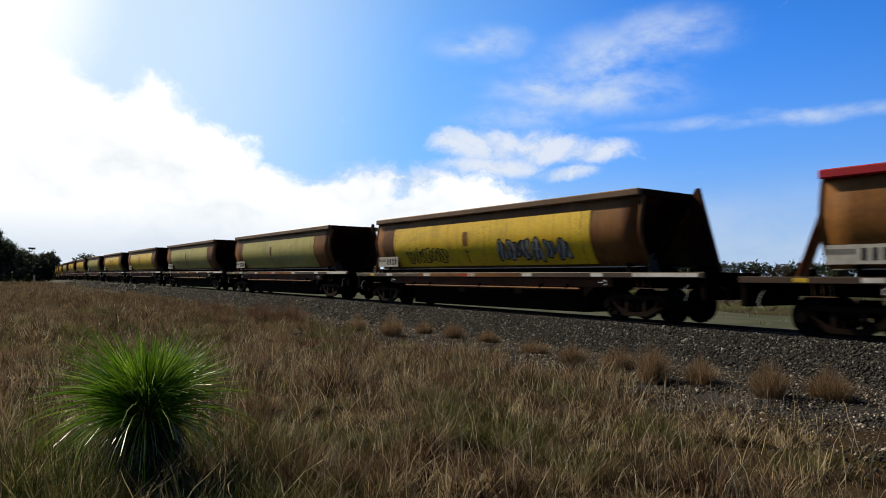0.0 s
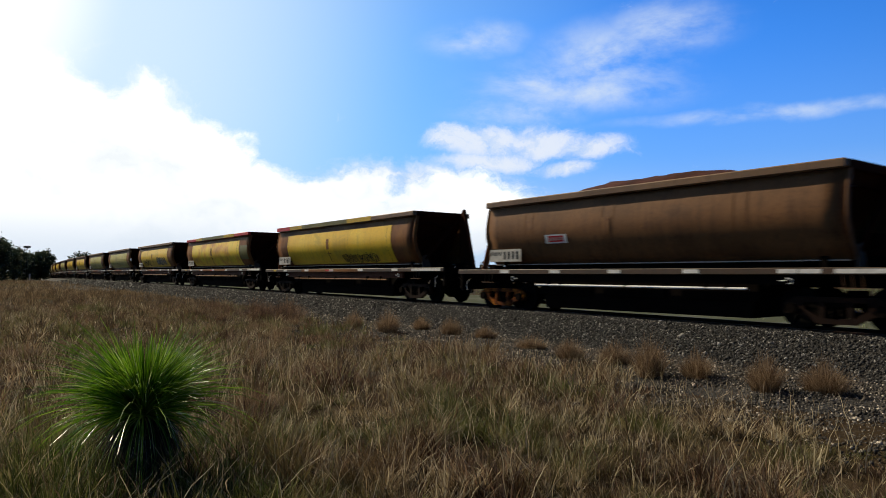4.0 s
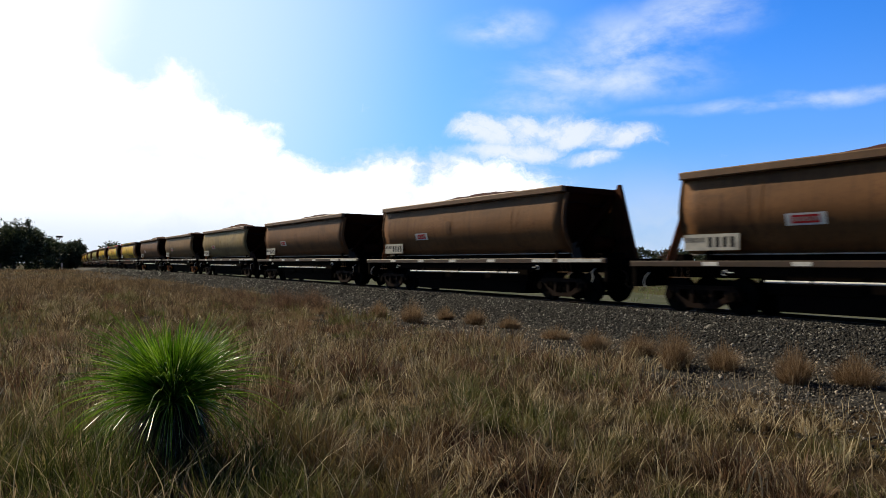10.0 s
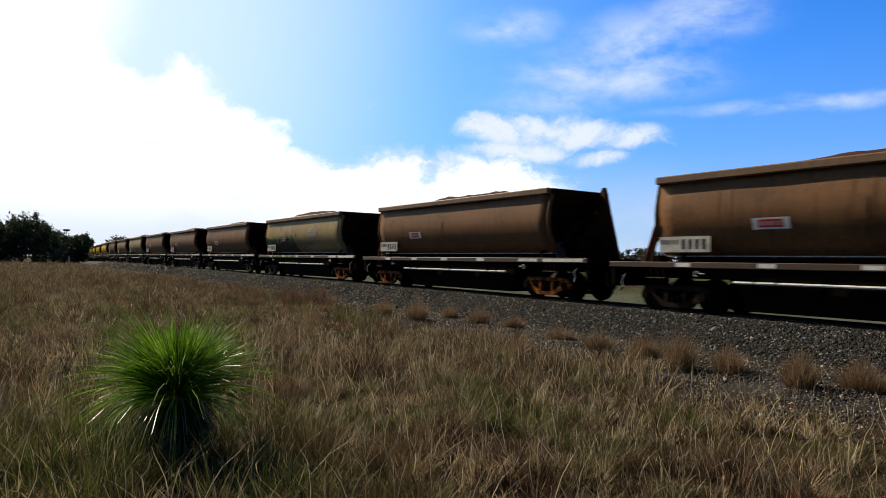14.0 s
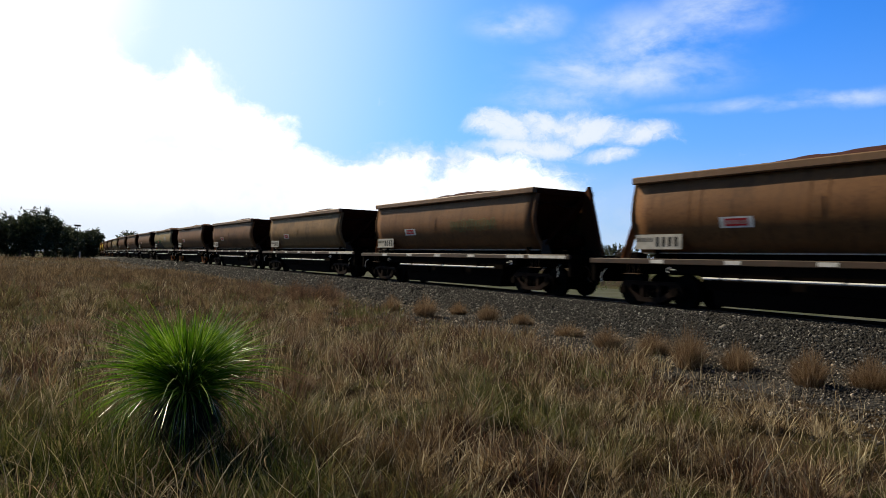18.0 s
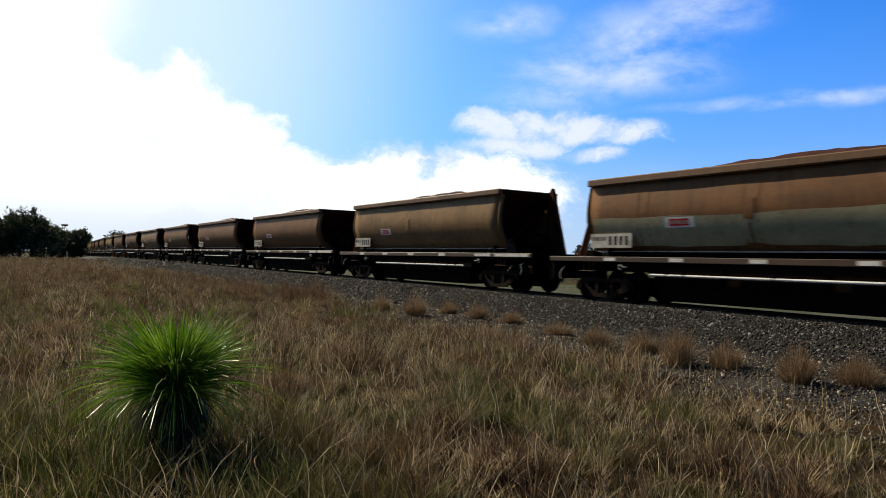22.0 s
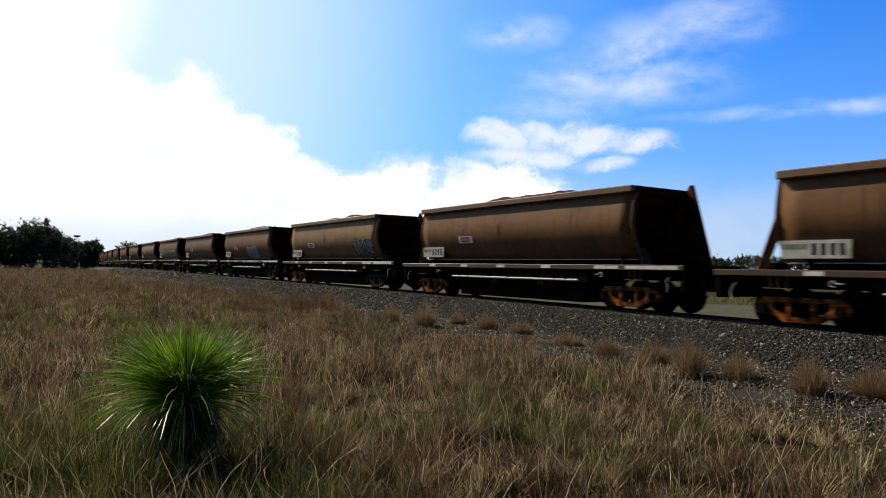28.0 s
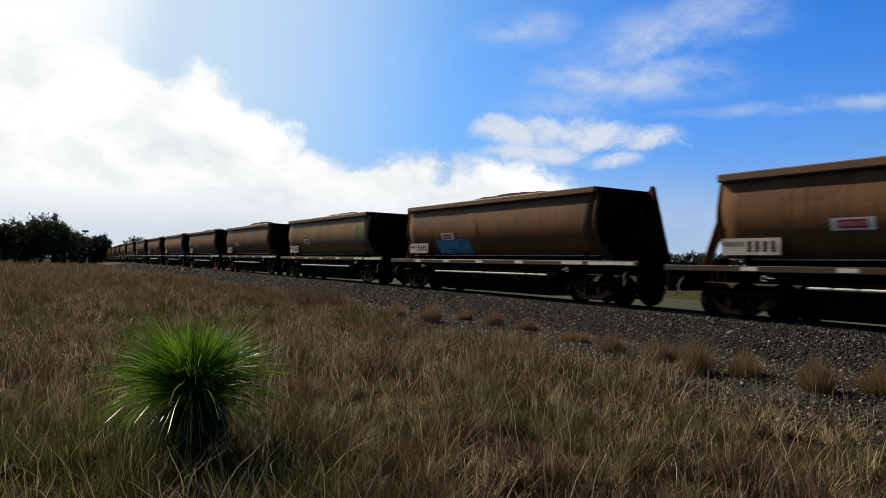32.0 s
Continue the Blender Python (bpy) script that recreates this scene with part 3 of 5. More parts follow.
    out["sideframe_orange"] = out["sideframe"].copy()
    out["sideframe_orange"].materials[0] = M_ORANGE
    return out


BOGIE = bogie_meshes()
WHEELSETS = []
TURN = Matrix.Rotation(math.pi, 4, "Z")


def add_bogie(wagon, y, orange):
    b = part("bogie", BOGIE["bolster"], None, wagon, pose(0, y, -0.06))
    for sx in (0, 1):
        part("sideframe", BOGIE["sideframe_orange" if orange else "sideframe"], None, b, TURN if sx else None, "orange rusty cast sideframe" if orange else "")
        for y in (-0.09, 0.09):
            part("spring", BOGIE["spring"], None, b, (TURN if sx else Matrix()) @ pose(0, y, 0))
        for y in (-0.85, 0.85):
            part("axle_box", BOGIE["axle_box"], None, b, (TURN if sx else Matrix()) @ pose(0, y, 0.42))
    part("brake_gear", BOGIE["brake_gear"], None, b)
    for sy in (-0.85, 0.85):
        w = part("wheelset", BOGIE["wheelset"], None, b)
        w.matrix_parent_inverse = Matrix.Translation((0, sy, 0.42))


def side_x(z):
    for (xa, za), (xb, zb) in zip(SIDE, SIDE[1:]):
        if zb <= z <= za:
            return xa + (xb - xa) * (za - z) / (za - zb)
    return SIDE[0][0]


def graffiti(wagon, y0, y1, z0, z1, letters, fill, line, seed):
    """Rounded spray-painted shapes side by side on the near side: fills and outlines, no letters."""
    rng = random.Random(seed)
    step = (y1 - y0) / letters
    for k in range(letters):
        cy, cz = y0 + step * (k + 0.5), (z0 + z1) / 2 + rng.uniform(-0.06, 0.06) * (z1 - z0)
        ry, rz, ph = step * rng.uniform(0.5, 0.66), (z1 - z0) * rng.uniform(0.42, 0.55), rng.uniform(0, 6)
        ring = []
        for i in range(28):
            a = i * 2 * math.pi / 28
            w = 1 + 0.16 * math.sin(3 * a + ph) + 0.10 * math.sin(5 * a + 2 * ph)
            sq = max(abs(math.cos(a)), abs(math.sin(a))) ** 0.7
            ring.append((ry * w * math.cos(a) / sq * 0.8, rz * w * math.sin(a) / sq * 0.8))
        P = lambda q, f, lift: (-(side_x(min(max(cz + q[1] * f, 1.36), 3.05)) + 0.014 + lift), cy + q[0] * f, min(max(cz + q[1] * f, 1.36), 3.05))
        if fill is not None:
            v, f = [P((0, 0), 0, 0.007)], []
            for lv in (0.33, 0.66, 0.95):
                v += [P(q, lv, 0.007) for q in ring]
            for i in range(28):
                j = (i + 1) % 28
                f.append((0, 1 + i, 1 + j))
                for lv in (0, 1):
                    b = 1 + 28 * lv
                    f.append((b + i, b + 28 + i, b + 28 + j, b + j))
            part("paint_fill", mesh_from("paint_fill", v, f, [fill]), None, wagon)
        v = [P(q, s, 0.010) for s in (0.9, 1.04) for q in ring]
        f = [(i, 28 + i, 28 + (i + 1) % 28, (i + 1) % 28) for i in range(28)]
        # two strokes across
        for s in (-0.3, 0.35):
            n0 = len(v)
            for i in range(7):
                u = i / 6 * 1.3 - 0.65
                for wd in (-0.035, 0.035):
                    v.append(P((ry * (s + 0.2 * math.sin(u * 3 + ph)) + wd, rz * u), 1, 0.010))
            f += [(n0 + 2 * i, n0 + 2 * i + 1, n0 + 2 * i + 3, n0 + 2 * i + 2) for i in range(6)]
        part("paint_line", mesh_from("paint_line", v, f, [line]), None, wagon)


def green_piece(wagon, y0, y1):
    """A black field with a bumpy green-fringed top and thin green curls on it."""
    rng = random.Random(11)
    top = lambda u: 2.12 + 0.16 * (1 - u) ** 2 + 0.07 * abs(math.sin(11 * u)) + 0.03 * math.sin(29 * u)
    rows, n = 9, 48

    def band(name, lo, hi, mat, lift):
        v, f = [], []
        for i in range(n + 1):
            u = i / n
            a, b = lo(u), hi(u)
            for j in range(rows):
                z = a + (b - a) * j / (rows - 1)
                v.append((-(side_x(z) + 0.014 + lift), y0 + (y1 - y0) * u, z))
        for i in range(n):
            for j in range(rows - 1):
                a = i * rows + j
                f.append((a, a + 1, a + rows + 1, a + rows))
        part(name, mesh_from(name, v, f, [mat], True), None, wagon)

    end = lambda u: min(1.0, u * 9)
    band("green_fringe", lambda u: 1.37, lambda u: 1.37 + (top(u) - 1.37) * end(u), M_SPRAY_G, 0.004)
    band("black_fill", lambda u: 1.36, lambda u: 1.37 + (top(u) - 0.07 - 0.03 * abs(math.sin(23 * u)) - 1.37) * end(u), M_SPRAY_K, 0.008)
    for k in range(26):
        u0 = rng.uniform(0.03, 0.97)
        long, bow = rng.uniform(0.15, 0.55), rng.uniform(-0.35, 0.35)
        v = []
        for i in range(9):
            q = i / 8
            z = max(1.40, top(u0) - 0.03 - long * q)
            y = y0 + (y1 - y0) * u0 + bow * math.sin(q * 2.2)
            for d in (-0.014, 0.014):
                v.append((-(side_x(z) + 0.014 + 0.012), min(max(y + d, y0), y1), z))
        part("paint_line", mesh_from("paint_line", v, [(2 * i, 2 * i + 1, 2 * i + 3, 2 * i + 2) for i in range(8)], [M_SPRAY_L]), None, wagon)
    for k in range(7):
        a = y0 + 0.3 + 0.62 * k + rng.uniform(-0.1, 0.1)
        part("sill_overspray", box(-1.2062, -1.2005, a, a + rng.uniform(0.15, 0.45), 1.07 + rng.uniform(0, 0.04), 1.175 - rng.uniform(0, 0.03)), M_SPRAY_L, wagon)


def throw_up(wagon, y0, y1, z0, z1):
    """A block of white spray paint with rounded corners, a low tail behind it and curved black strokes."""
    def sheet(name, outline, mat, lift, rows=9):
        v, f = [], []
        for i, (y, lo, hi) in enumerate(outline):
            for j in range(rows):
                z = lo + (hi - lo) * j / (rows - 1)
                v.append((-(side_x(z) + 0.014 + lift), y, z))
        for i in range(len(outline) - 1):
            for j in range(rows - 1):
                a = i * rows + j
                f.append((a, a + 1, a + rows + 1, a + rows))
        part(name, mesh_from(name, v, f, [mat], True), None, wagon)

    n = 22
    block = []
    for i in range(n + 1):
        u = i / n
        r = min(1.0, math.sin(math.pi * u) * 3.2)
        block.append((y0 + (y1 - y0) * u, z0 + 0.02 + 0.12 * (1 - r), z1 - 0.30 * (1 - r) - 0.05 * u + 0.03 * math.sin(9 * u)))
    sheet("paint_fill", block, M_SPRAY_W, 0.006)
    sheet("paint_tail", [(y0 - 0.85 + 0.17 * i, 1.37, 1.37 + 0.06 * i + 0.01) for i in range(9)], M_SPRAY_D, 0.004, 4)
    for k in range(9):
        c = y0 + (y1 - y0) * (0.06 + 0.105 * k)
        lo, hi = z0 + 0.05, z1 - 0.10 - 0.03 * (k % 3)
        if k > 4:
            lo, hi = z0 + 0.05, z1 - 0.36 if k % 2 else z1 - 0.12
        line = [(c + 0.10 * math.sin(3.0 * i / 10 + 0.5 * k) + (0.10 * i / 10 if k > 4 else 0), lo + (hi - lo) * i / 10) for i in range(11)]
        v, f = [], []
        for i, (y, z) in enumerate(line):
            for d in (-0.022, 0.022):
                v.append((-(side_x(z) + 0.014 + 0.010), y + d, z))
        f = [(2 * i, 2 * i + 1, 2 * i + 3, 2 * i + 2) for i in range(10)]
        part("paint_line", mesh_from("paint_line", v, f, [M_SPRAY_K]), None, wagon)
    part("sill_overspray", box(-1.2062, -1.2005, y0 - 0.3, y1, 1.07, 1.175), M_SPRAY_W, wagon)


def patch(wagon, y0, y1, z0, z1, mat, label=""):
    part("paint_patch", mesh_from("paint_patch", *skin(y0, y1, z0, z1, 0.002, 14, 8, 0.05), [mat], True), None, wagon, None, label)


def load_mesh(half, seed, heap):
    verts, faces, nx, ny = [], [], 9, 40
    for i in range(ny + 1):
        v = i / ny * 2 - 1
        for j in range(nx + 1):
            u = j / nx * 2 - 1
            h = heap * max(0, 1 - abs(v) ** 2.1) * (1 - 0.55 * u * u)
            h += 0.10 * noise.noise(Vector((u * 2, v * 6, seed * 3.1))) + 0.04 * noise.noise(Vector((u * 7, v * 30, seed)))
            if seed % 2:
                h -= 0.10 * math.exp(-(v * 3) ** 2)
            verts.append((u * 1.14, v * (half - 0.12), 2.80 + h))
    for i in range(ny):
        for j in range(nx):
            a = i * (nx + 1) + j
            faces.append((a, a + 1, a + nx + 2, a + nx + 1))
    return mesh_from("ore_load", verts, faces, [M_ORE], True)


def hopper_wagon(body, rim, half, pitch, yellow, orange=(False, False), label="", seed=0):
    """A four-axle hopper wagon: half is half the body's length, pitch the length over couplers."""
    w = new("hopper_wagon")
    tagged(w, label, "railway wagon", "hopper wagons of the train")
    deck = pitch / 2 - 0.43
    sv, sf = side_mesh(half)
    part("side_wall", mesh_from("side_wall", sv, sf, [body], True), None, w)
    part("side_wall", mesh_from("side_wall", *mirror_x(sv, sf), [body], True), None, w)
    for sx in (-1, 1):
        x0, x1 = sorted((sx * 1.13, sx * 1.30))
        part("rim", box(x0, x1, -half - 0.03, half + 0.03, 3.115, RIM_Z, bevel=0.025), rim, w)
        # flange at the side's two ends
        for sy in (-1, 1):
            o = [(sx * (x + 0.028), z) for x, z in SIDE] + [(sx * (x - 0.11), z) for x, z in reversed(SIDE)]
            y0 = sy * (half + 0.002)
            part("end_flange", prism(o, 1, y0, y0 + sy * 0.035), body, w)
        # lower edge angle, sill
        x0, x1 = sorted((sx * 0.815, sx * 0.94))
        part("lower_edge", box(x0, x1, -half + 0.1, half - 0.1, 1.325, 1.352), M_EDGE, w, None, "worn bare steel edge")
        x0, x1 = sorted((sx * 1.12, sx * 1.20))
        sill = bmesh.new()
        add_box(sill, x0, x1, -deck, deck, 1.05, DECK_Z, 0.012)
        part("side_sill", sill, M_SILL, w)
        x0, x1 = sorted((sx * 1.02, sx * 1.10))
        part("sill_web", box(x0, x1, -half + 1.0, half - 1.0, 0.80 if yellow else 0.84, 1.10), M_WEB if yellow else M_DARK, w)
        part("undergear_pipe", tube([(sx * 1.16, y, 0.74) for y in (-half + 2.1, -half / 3, half / 4, half - 2.1)], 0.03, 8), M_PIPE if not yellow else M_OCHRE, w, None, "pale galvanised pipe" if not yellow else "")
        for y in (-half + 2.6, -half / 2 + 0.4, 0.0, half / 2 - 0.4, half - 2.6):
            part("pipe_hanger", box(sx * 1.14 - 0.05, sx * 1.14 + 0.05, y - 0.02, y + 0.02, 0.70, 0.86), M_DARK, w)
    for sy in (-1, 1):
        e = bmesh.new()                   # sheet that slopes in below the end's top bar
        y1, y2 = sy * (half - 0.06), sy * (half - 1.15)
        quad = [(-1.14, y1, 3.16), (1.14, y1, 3.16), (0.80, y2, 1.36), (-0.80, y2, 1.36)]
        th = Vector((0, -sy * 0.03, -0.02))
        a = [e.verts.new(v) for v in quad]
        b = [e.verts.new(Vector(v) + th) for v in quad]
        e.faces.new(a), e.faces.new(b[::-1])
        for i in range(4):
            e.faces.new((a[i], b[i], b[(i + 1) % 4], a[(i + 1) % 4]))
        bmesh.ops.recalc_face_normals(e, faces=e.faces[:])
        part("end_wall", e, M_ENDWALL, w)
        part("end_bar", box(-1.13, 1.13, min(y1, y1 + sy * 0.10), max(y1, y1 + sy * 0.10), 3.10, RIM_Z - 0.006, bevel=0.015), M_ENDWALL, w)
        # one raking leg to each end, and a brace from its top across to the other side's foot
        x = -0.88 * sy
        if sy < 0:                        # the hind end's leg has a full web and a pointed head above the rim
            o = [(-half + 0.04, 1.19), (-half - 0.86, 1.19), (-half - 0.22, 3.43), (-half - 0.15, 3.43), (-half + 0.04, 3.10)]
            f = [(-half - 0.862, 1.19), (-half - 0.895, 1.19), (-half - 0.255, 3.43), (-half - 0.222, 3.43)]
        else:                             # the leading end's leg is open and meets the side below the rim
            o = [(half + 0.46, 1.19), (half + 0.64, 1.19), (half + 0.03, 2.82), (half - 0.04, 2.82), (half - 0.04, 2.50)]
            f = [(half + 0.642, 1.19), (half + 0.672, 1.19), (half + 0.062, 2.82), (half + 0.032, 2.82)]
        # shade painted in at the hind end, sunlight at the leading end
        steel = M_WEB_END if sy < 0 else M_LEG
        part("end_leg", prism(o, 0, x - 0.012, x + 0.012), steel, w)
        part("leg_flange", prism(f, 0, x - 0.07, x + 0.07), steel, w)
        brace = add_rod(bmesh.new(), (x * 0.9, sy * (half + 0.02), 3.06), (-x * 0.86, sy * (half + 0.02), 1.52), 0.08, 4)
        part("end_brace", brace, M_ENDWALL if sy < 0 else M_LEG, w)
        part("gusset_plate", prism([(-x * 0.55, 1.19), (-x * 1.02, 1.19), (-x * 1.02, 1.62), (-x * 0.80, 1.68)], 1, min(sy * (half + 0.02), sy * (half + 0.05)), max(sy * (half + 0.02), sy * (half + 0.05))), M_SILL, w)
        part("cross_bearer", box(-0.98, 0.98, min(sy * (half - 0.62), sy * (half - 0.50)), max(sy * (half - 0.62), sy * (half - 0.50)), 1.186, 1.42), M_DARK, w)
        for x in (-0.5, 0.5):             # short posts that carry the sloping sheet
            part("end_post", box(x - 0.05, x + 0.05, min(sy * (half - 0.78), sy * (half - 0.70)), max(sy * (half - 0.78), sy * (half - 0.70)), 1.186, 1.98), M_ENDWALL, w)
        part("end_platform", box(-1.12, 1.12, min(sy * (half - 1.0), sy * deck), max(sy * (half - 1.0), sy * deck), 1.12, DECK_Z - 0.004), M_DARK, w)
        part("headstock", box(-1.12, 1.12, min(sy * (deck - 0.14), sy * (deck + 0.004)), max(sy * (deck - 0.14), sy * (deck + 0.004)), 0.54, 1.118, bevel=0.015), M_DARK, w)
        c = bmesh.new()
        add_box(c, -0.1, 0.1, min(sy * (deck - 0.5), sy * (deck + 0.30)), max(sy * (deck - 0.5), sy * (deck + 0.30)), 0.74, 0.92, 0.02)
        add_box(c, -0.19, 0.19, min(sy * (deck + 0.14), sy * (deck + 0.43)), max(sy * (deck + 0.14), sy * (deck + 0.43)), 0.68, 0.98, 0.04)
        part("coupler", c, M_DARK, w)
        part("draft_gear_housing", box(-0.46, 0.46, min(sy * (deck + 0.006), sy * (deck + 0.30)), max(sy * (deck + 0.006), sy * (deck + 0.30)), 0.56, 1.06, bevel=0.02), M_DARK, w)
        for sx in (-1, 1):
            st = bmesh.new()              # footsteps that hang from the sill
            for k in range(3):
                add_rod(st, (sx * 1.17, sy * (half + 0.05) + 0.18 * k - 0.18, 1.05), (sx * 1.19, sy * (half + 0.05) + 0.18 * k - 0.22, 0.80), 0.007, 5)
            add_box(st, sx * 1.18 - 0.05, sx * 1.18 + 0.05, sy * (half + 0.05) - 0.28, sy * (half + 0.05) + 0.28, 0.785, 0.80)
            part("footstep", st, M_RIM, w)
            y = sy * (deck - 0.22)
            part("handrail", tube([(sx * 1.08, y, 1.18), (sx * 1.08, y, 1.31), (sx * 1.08, y - sy * 0.2, 1.31), (sx * 1.08, y - sy * 0.2, 1.18)], 0.010), M_DARK, w)
            part("brake_hose", tube([(sx * 0.55, sy * (deck + 0.02), 0.86), (sx * 0.55, sy * (deck + 0.16), 0.78), (sx * 0.55, sy * (deck + 0.20), 0.62), (sx * 0.52, sy * (deck + 0.10), 0.5), (sx * 0.5, sy * (deck + 0.22), 0.40)], 0.02), M_SILL, w)
            part("lamp_bracket", tube([(sx * 1.21, sy * (half - 1.35), 0.92), (sx * 1.21, sy * (half - 1.22), 0.92), (sx * 1.21, sy * (half - 1.17), 0.98), (sx * 1.21, sy * (half - 1.09), 0.95), (sx * 1.21, sy * (half - 1.09), 0.87), (sx * 1.21, sy * (half - 1.17), 0.86)], 0.013, 5), M_WHITE, w)
            h = tube([(sx * 1.06, sy * (deck - 0.50) + 0.0, 0.90), (sx * 1.2, sy * (deck - 0.50), 0.80), (sx * 1.2, sy * (deck - 0.44), 0.66), (sx * 1.2, sy * (deck - 0.50), 0.52)], 0.010)
            part("hand_grip", h, M_WHITE, w)
    # hopper bottom and chutes, low between the bogies; the deck's shade is in their colour
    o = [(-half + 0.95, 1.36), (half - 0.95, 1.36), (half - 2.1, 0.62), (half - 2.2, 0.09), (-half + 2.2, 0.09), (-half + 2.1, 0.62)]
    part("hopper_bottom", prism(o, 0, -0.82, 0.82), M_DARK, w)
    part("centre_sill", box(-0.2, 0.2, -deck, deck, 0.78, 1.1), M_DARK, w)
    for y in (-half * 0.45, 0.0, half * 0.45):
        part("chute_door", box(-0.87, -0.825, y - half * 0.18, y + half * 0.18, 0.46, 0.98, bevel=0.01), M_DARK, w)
    part("air_cylinder", rod((-0.62, half - 2.3, 0.86), (-0.62, half - 1.7, 0.86), 0.14, 12), M_DARK, w)
    # hand brake wheel and valves on the leading platform
    hb = bmesh.new()
    ring = [(0.12 * math.cos(a), 0.12 * math.sin(a)) for a in [k * math.pi / 8 for k in range(17)]]
    for (a0, b0), (a1, b1) in zip(ring, ring[1:]):
        add_rod(hb, (-0.75, deck - 0.75 + a0, 1.34 + b0), (-0.75, deck - 0.75 + a1, 1.34 + b1), 0.013, 5)
    add_rod(hb, (-0.75, deck - 0.75, 1.18), (-0.75, deck - 0.75, 1.46), 0.018, 6)
    add_rod(hb, (-0.75, deck - 0.87, 1.34), (-0.75, deck - 0.63, 1.34), 0.012, 5)
    part("brake_wheel", hb, M_SILL, w)
    part("valve_box", box(-0.6, -0.2, deck - 1.2, deck - 0.85, 1.186, 1.36, bevel=0.02), M_DARK, w)
    part("valve_box", box(0.1, 0.5, -deck + 0.8, -deck + 1.1, 1.186, 1.36, bevel=0.02), M_DARK, w)
    part("valve_box", box(-0.1, 0.25, deck - 0.7, deck - 0.42, 1.186, 1.30, bevel=0.02), M_DARK, w)
    part("hose_loop", tube([(-0.3 + 0.10 * math.cos(k * 0.7), deck - 0.35 + 0.03 * k, 1.24 + 0.08 * math.sin(k * 0.7)) for k in range(8)], 0.018, 5), M_SILL, w)
    if not yellow:
        part("air_reservoir", rod((-0.15, -half + 0.05, 1.66), (0.75, -half + 0.05, 1.66), 0.24, 18), M_ENDWALL, w)
        for x in (0.0, 0.6):
            part("reservoir_cradle", box(x - 0.04, x + 0.04, -half - 0.12, -half + 0.22, 1.186, 1.45), M_DARK, w)
    # seams of the side sheets
    for y in ([-half * 0.62, -half * 0.56, 0.06 * half, half * 0.13, half * 0.62, half * 0.68] if not yellow else [-half * 0.7, half * 0.78]):
        part("seam", mesh_from("seam", *skin(y - 0.012, y + 0.012, 1.36, 3.10, 0.0045, 1, 8), [body], True), None, w)
    # latch plate and lever on the side
    y = half * 0.10
    for dy in (-0.11, 0.11):
        part("grab_iron", box(-1.272, -1.235, y + dy - 0.009, y + dy + 0.009, 2.22, 2.46), body, w)
    part("latch_plate", mesh_from("latch_plate", *skin(y - 0.13, y + 0.13, 2.06, 2.54, 0.008, 2, 4), [body], True), None, w)
    part("latch_lever", mesh_from("latch_lever", *skin(y - 0.03, y + 0.03, 1.5, 1.98, 0.012, 1, 6), [body], True), None, w)
    # plates with their lettering as bars
    y1 = half - 0.04
    pl = part("number_plate", box(-1.176, -1.164, y1 - 1.45, y1, 1.43, 1.81), M_SIGNWHITE, w, None, "weathered white plate with black marks")
    for yb in (y1 - 1.3, y1 - 0.15):
        part("plate_bracket", box(-1.165, -0.88, yb - 0.02, yb + 0.02, 1.58, 1.62), M_DARK, w)
    for k in range(9):
        yk = y1 - (0.05 + 0.11 * k if k < 5 else 0.66 + 0.19 * (k - 5))
        wide, lo, hi = (0.055, 1.62, 1.73) if k < 5 else (0.10, 1.50, 1.74)
        part("bar", box(-1.180, -1.1765, yk - wide, yk, lo, hi), M_INK, pl)
    y2 = half * 0.52
    if not yellow:
        pl = part("sign_plate", mesh_from("sign_plate", *skin(y2 - 0.85, y2, 1.92, 2.17, 0.006, 3, 3), [M_WHITE]), None, w, None, "white plate with a red field")
        part("red_field", mesh_from("red_field", *skin(y2 - 0.72, y2 - 0.13, 1.96, 2.13, 0.009, 3, 3), [M_SIGNRED]), None, pl)
        for k in range(5):
            part("bar", mesh_from("bar", *skin(y2 - 0.24 - 0.11 * k, y2 - 0.19 - 0.11 * k, 2.00, 2.09, 0.012, 1, 2), [M_PLATE]), None, pl)
    # pale reflectors along the sill
    for y in [-half * 0.78, -half * 0.36, half * 0.06, half * 0.46, half * 0.86]:
        part("reflector", box(-1.206, -1.2, y - 0.21, y + 0.21, 1.075, 1.165), M_WHITE, w)
    part("reflector", box(-1.206, -1.2, -deck + 0.15, -half + 0.25, 1.075, 1.165), M_WHITE, w)
    part("reflector", box(-1.206, -1.2, *((half + 0.3, half + 0.6) if yellow else (-half + 0.5, -half + 0.95)), 1.075, 1.165), M_AMBER if yellow else M_WHITE, w)
    if yellow:
        part("sill_paint", box(-1.2025, -1.1985, -2.4, 3.6, 1.06, 1.18), M_OCHRE, w, None, "ochre paint on the sill")
        for k in range(6):
            part("red_mark", box(-1.206, -1.2005, 0.9 - 0.13 * k, 0.98 - 0.13 * k, 1.085, 1.155), M_SIGNRED, w)
    add_bogie(w, -half + 0.35, orange[0])
    add_bogie(w, half - 0.35, orange[1])
    part("ore_load", load_mesh(half, seed, 0.60 if yellow else 0.84), None, w)
    return w

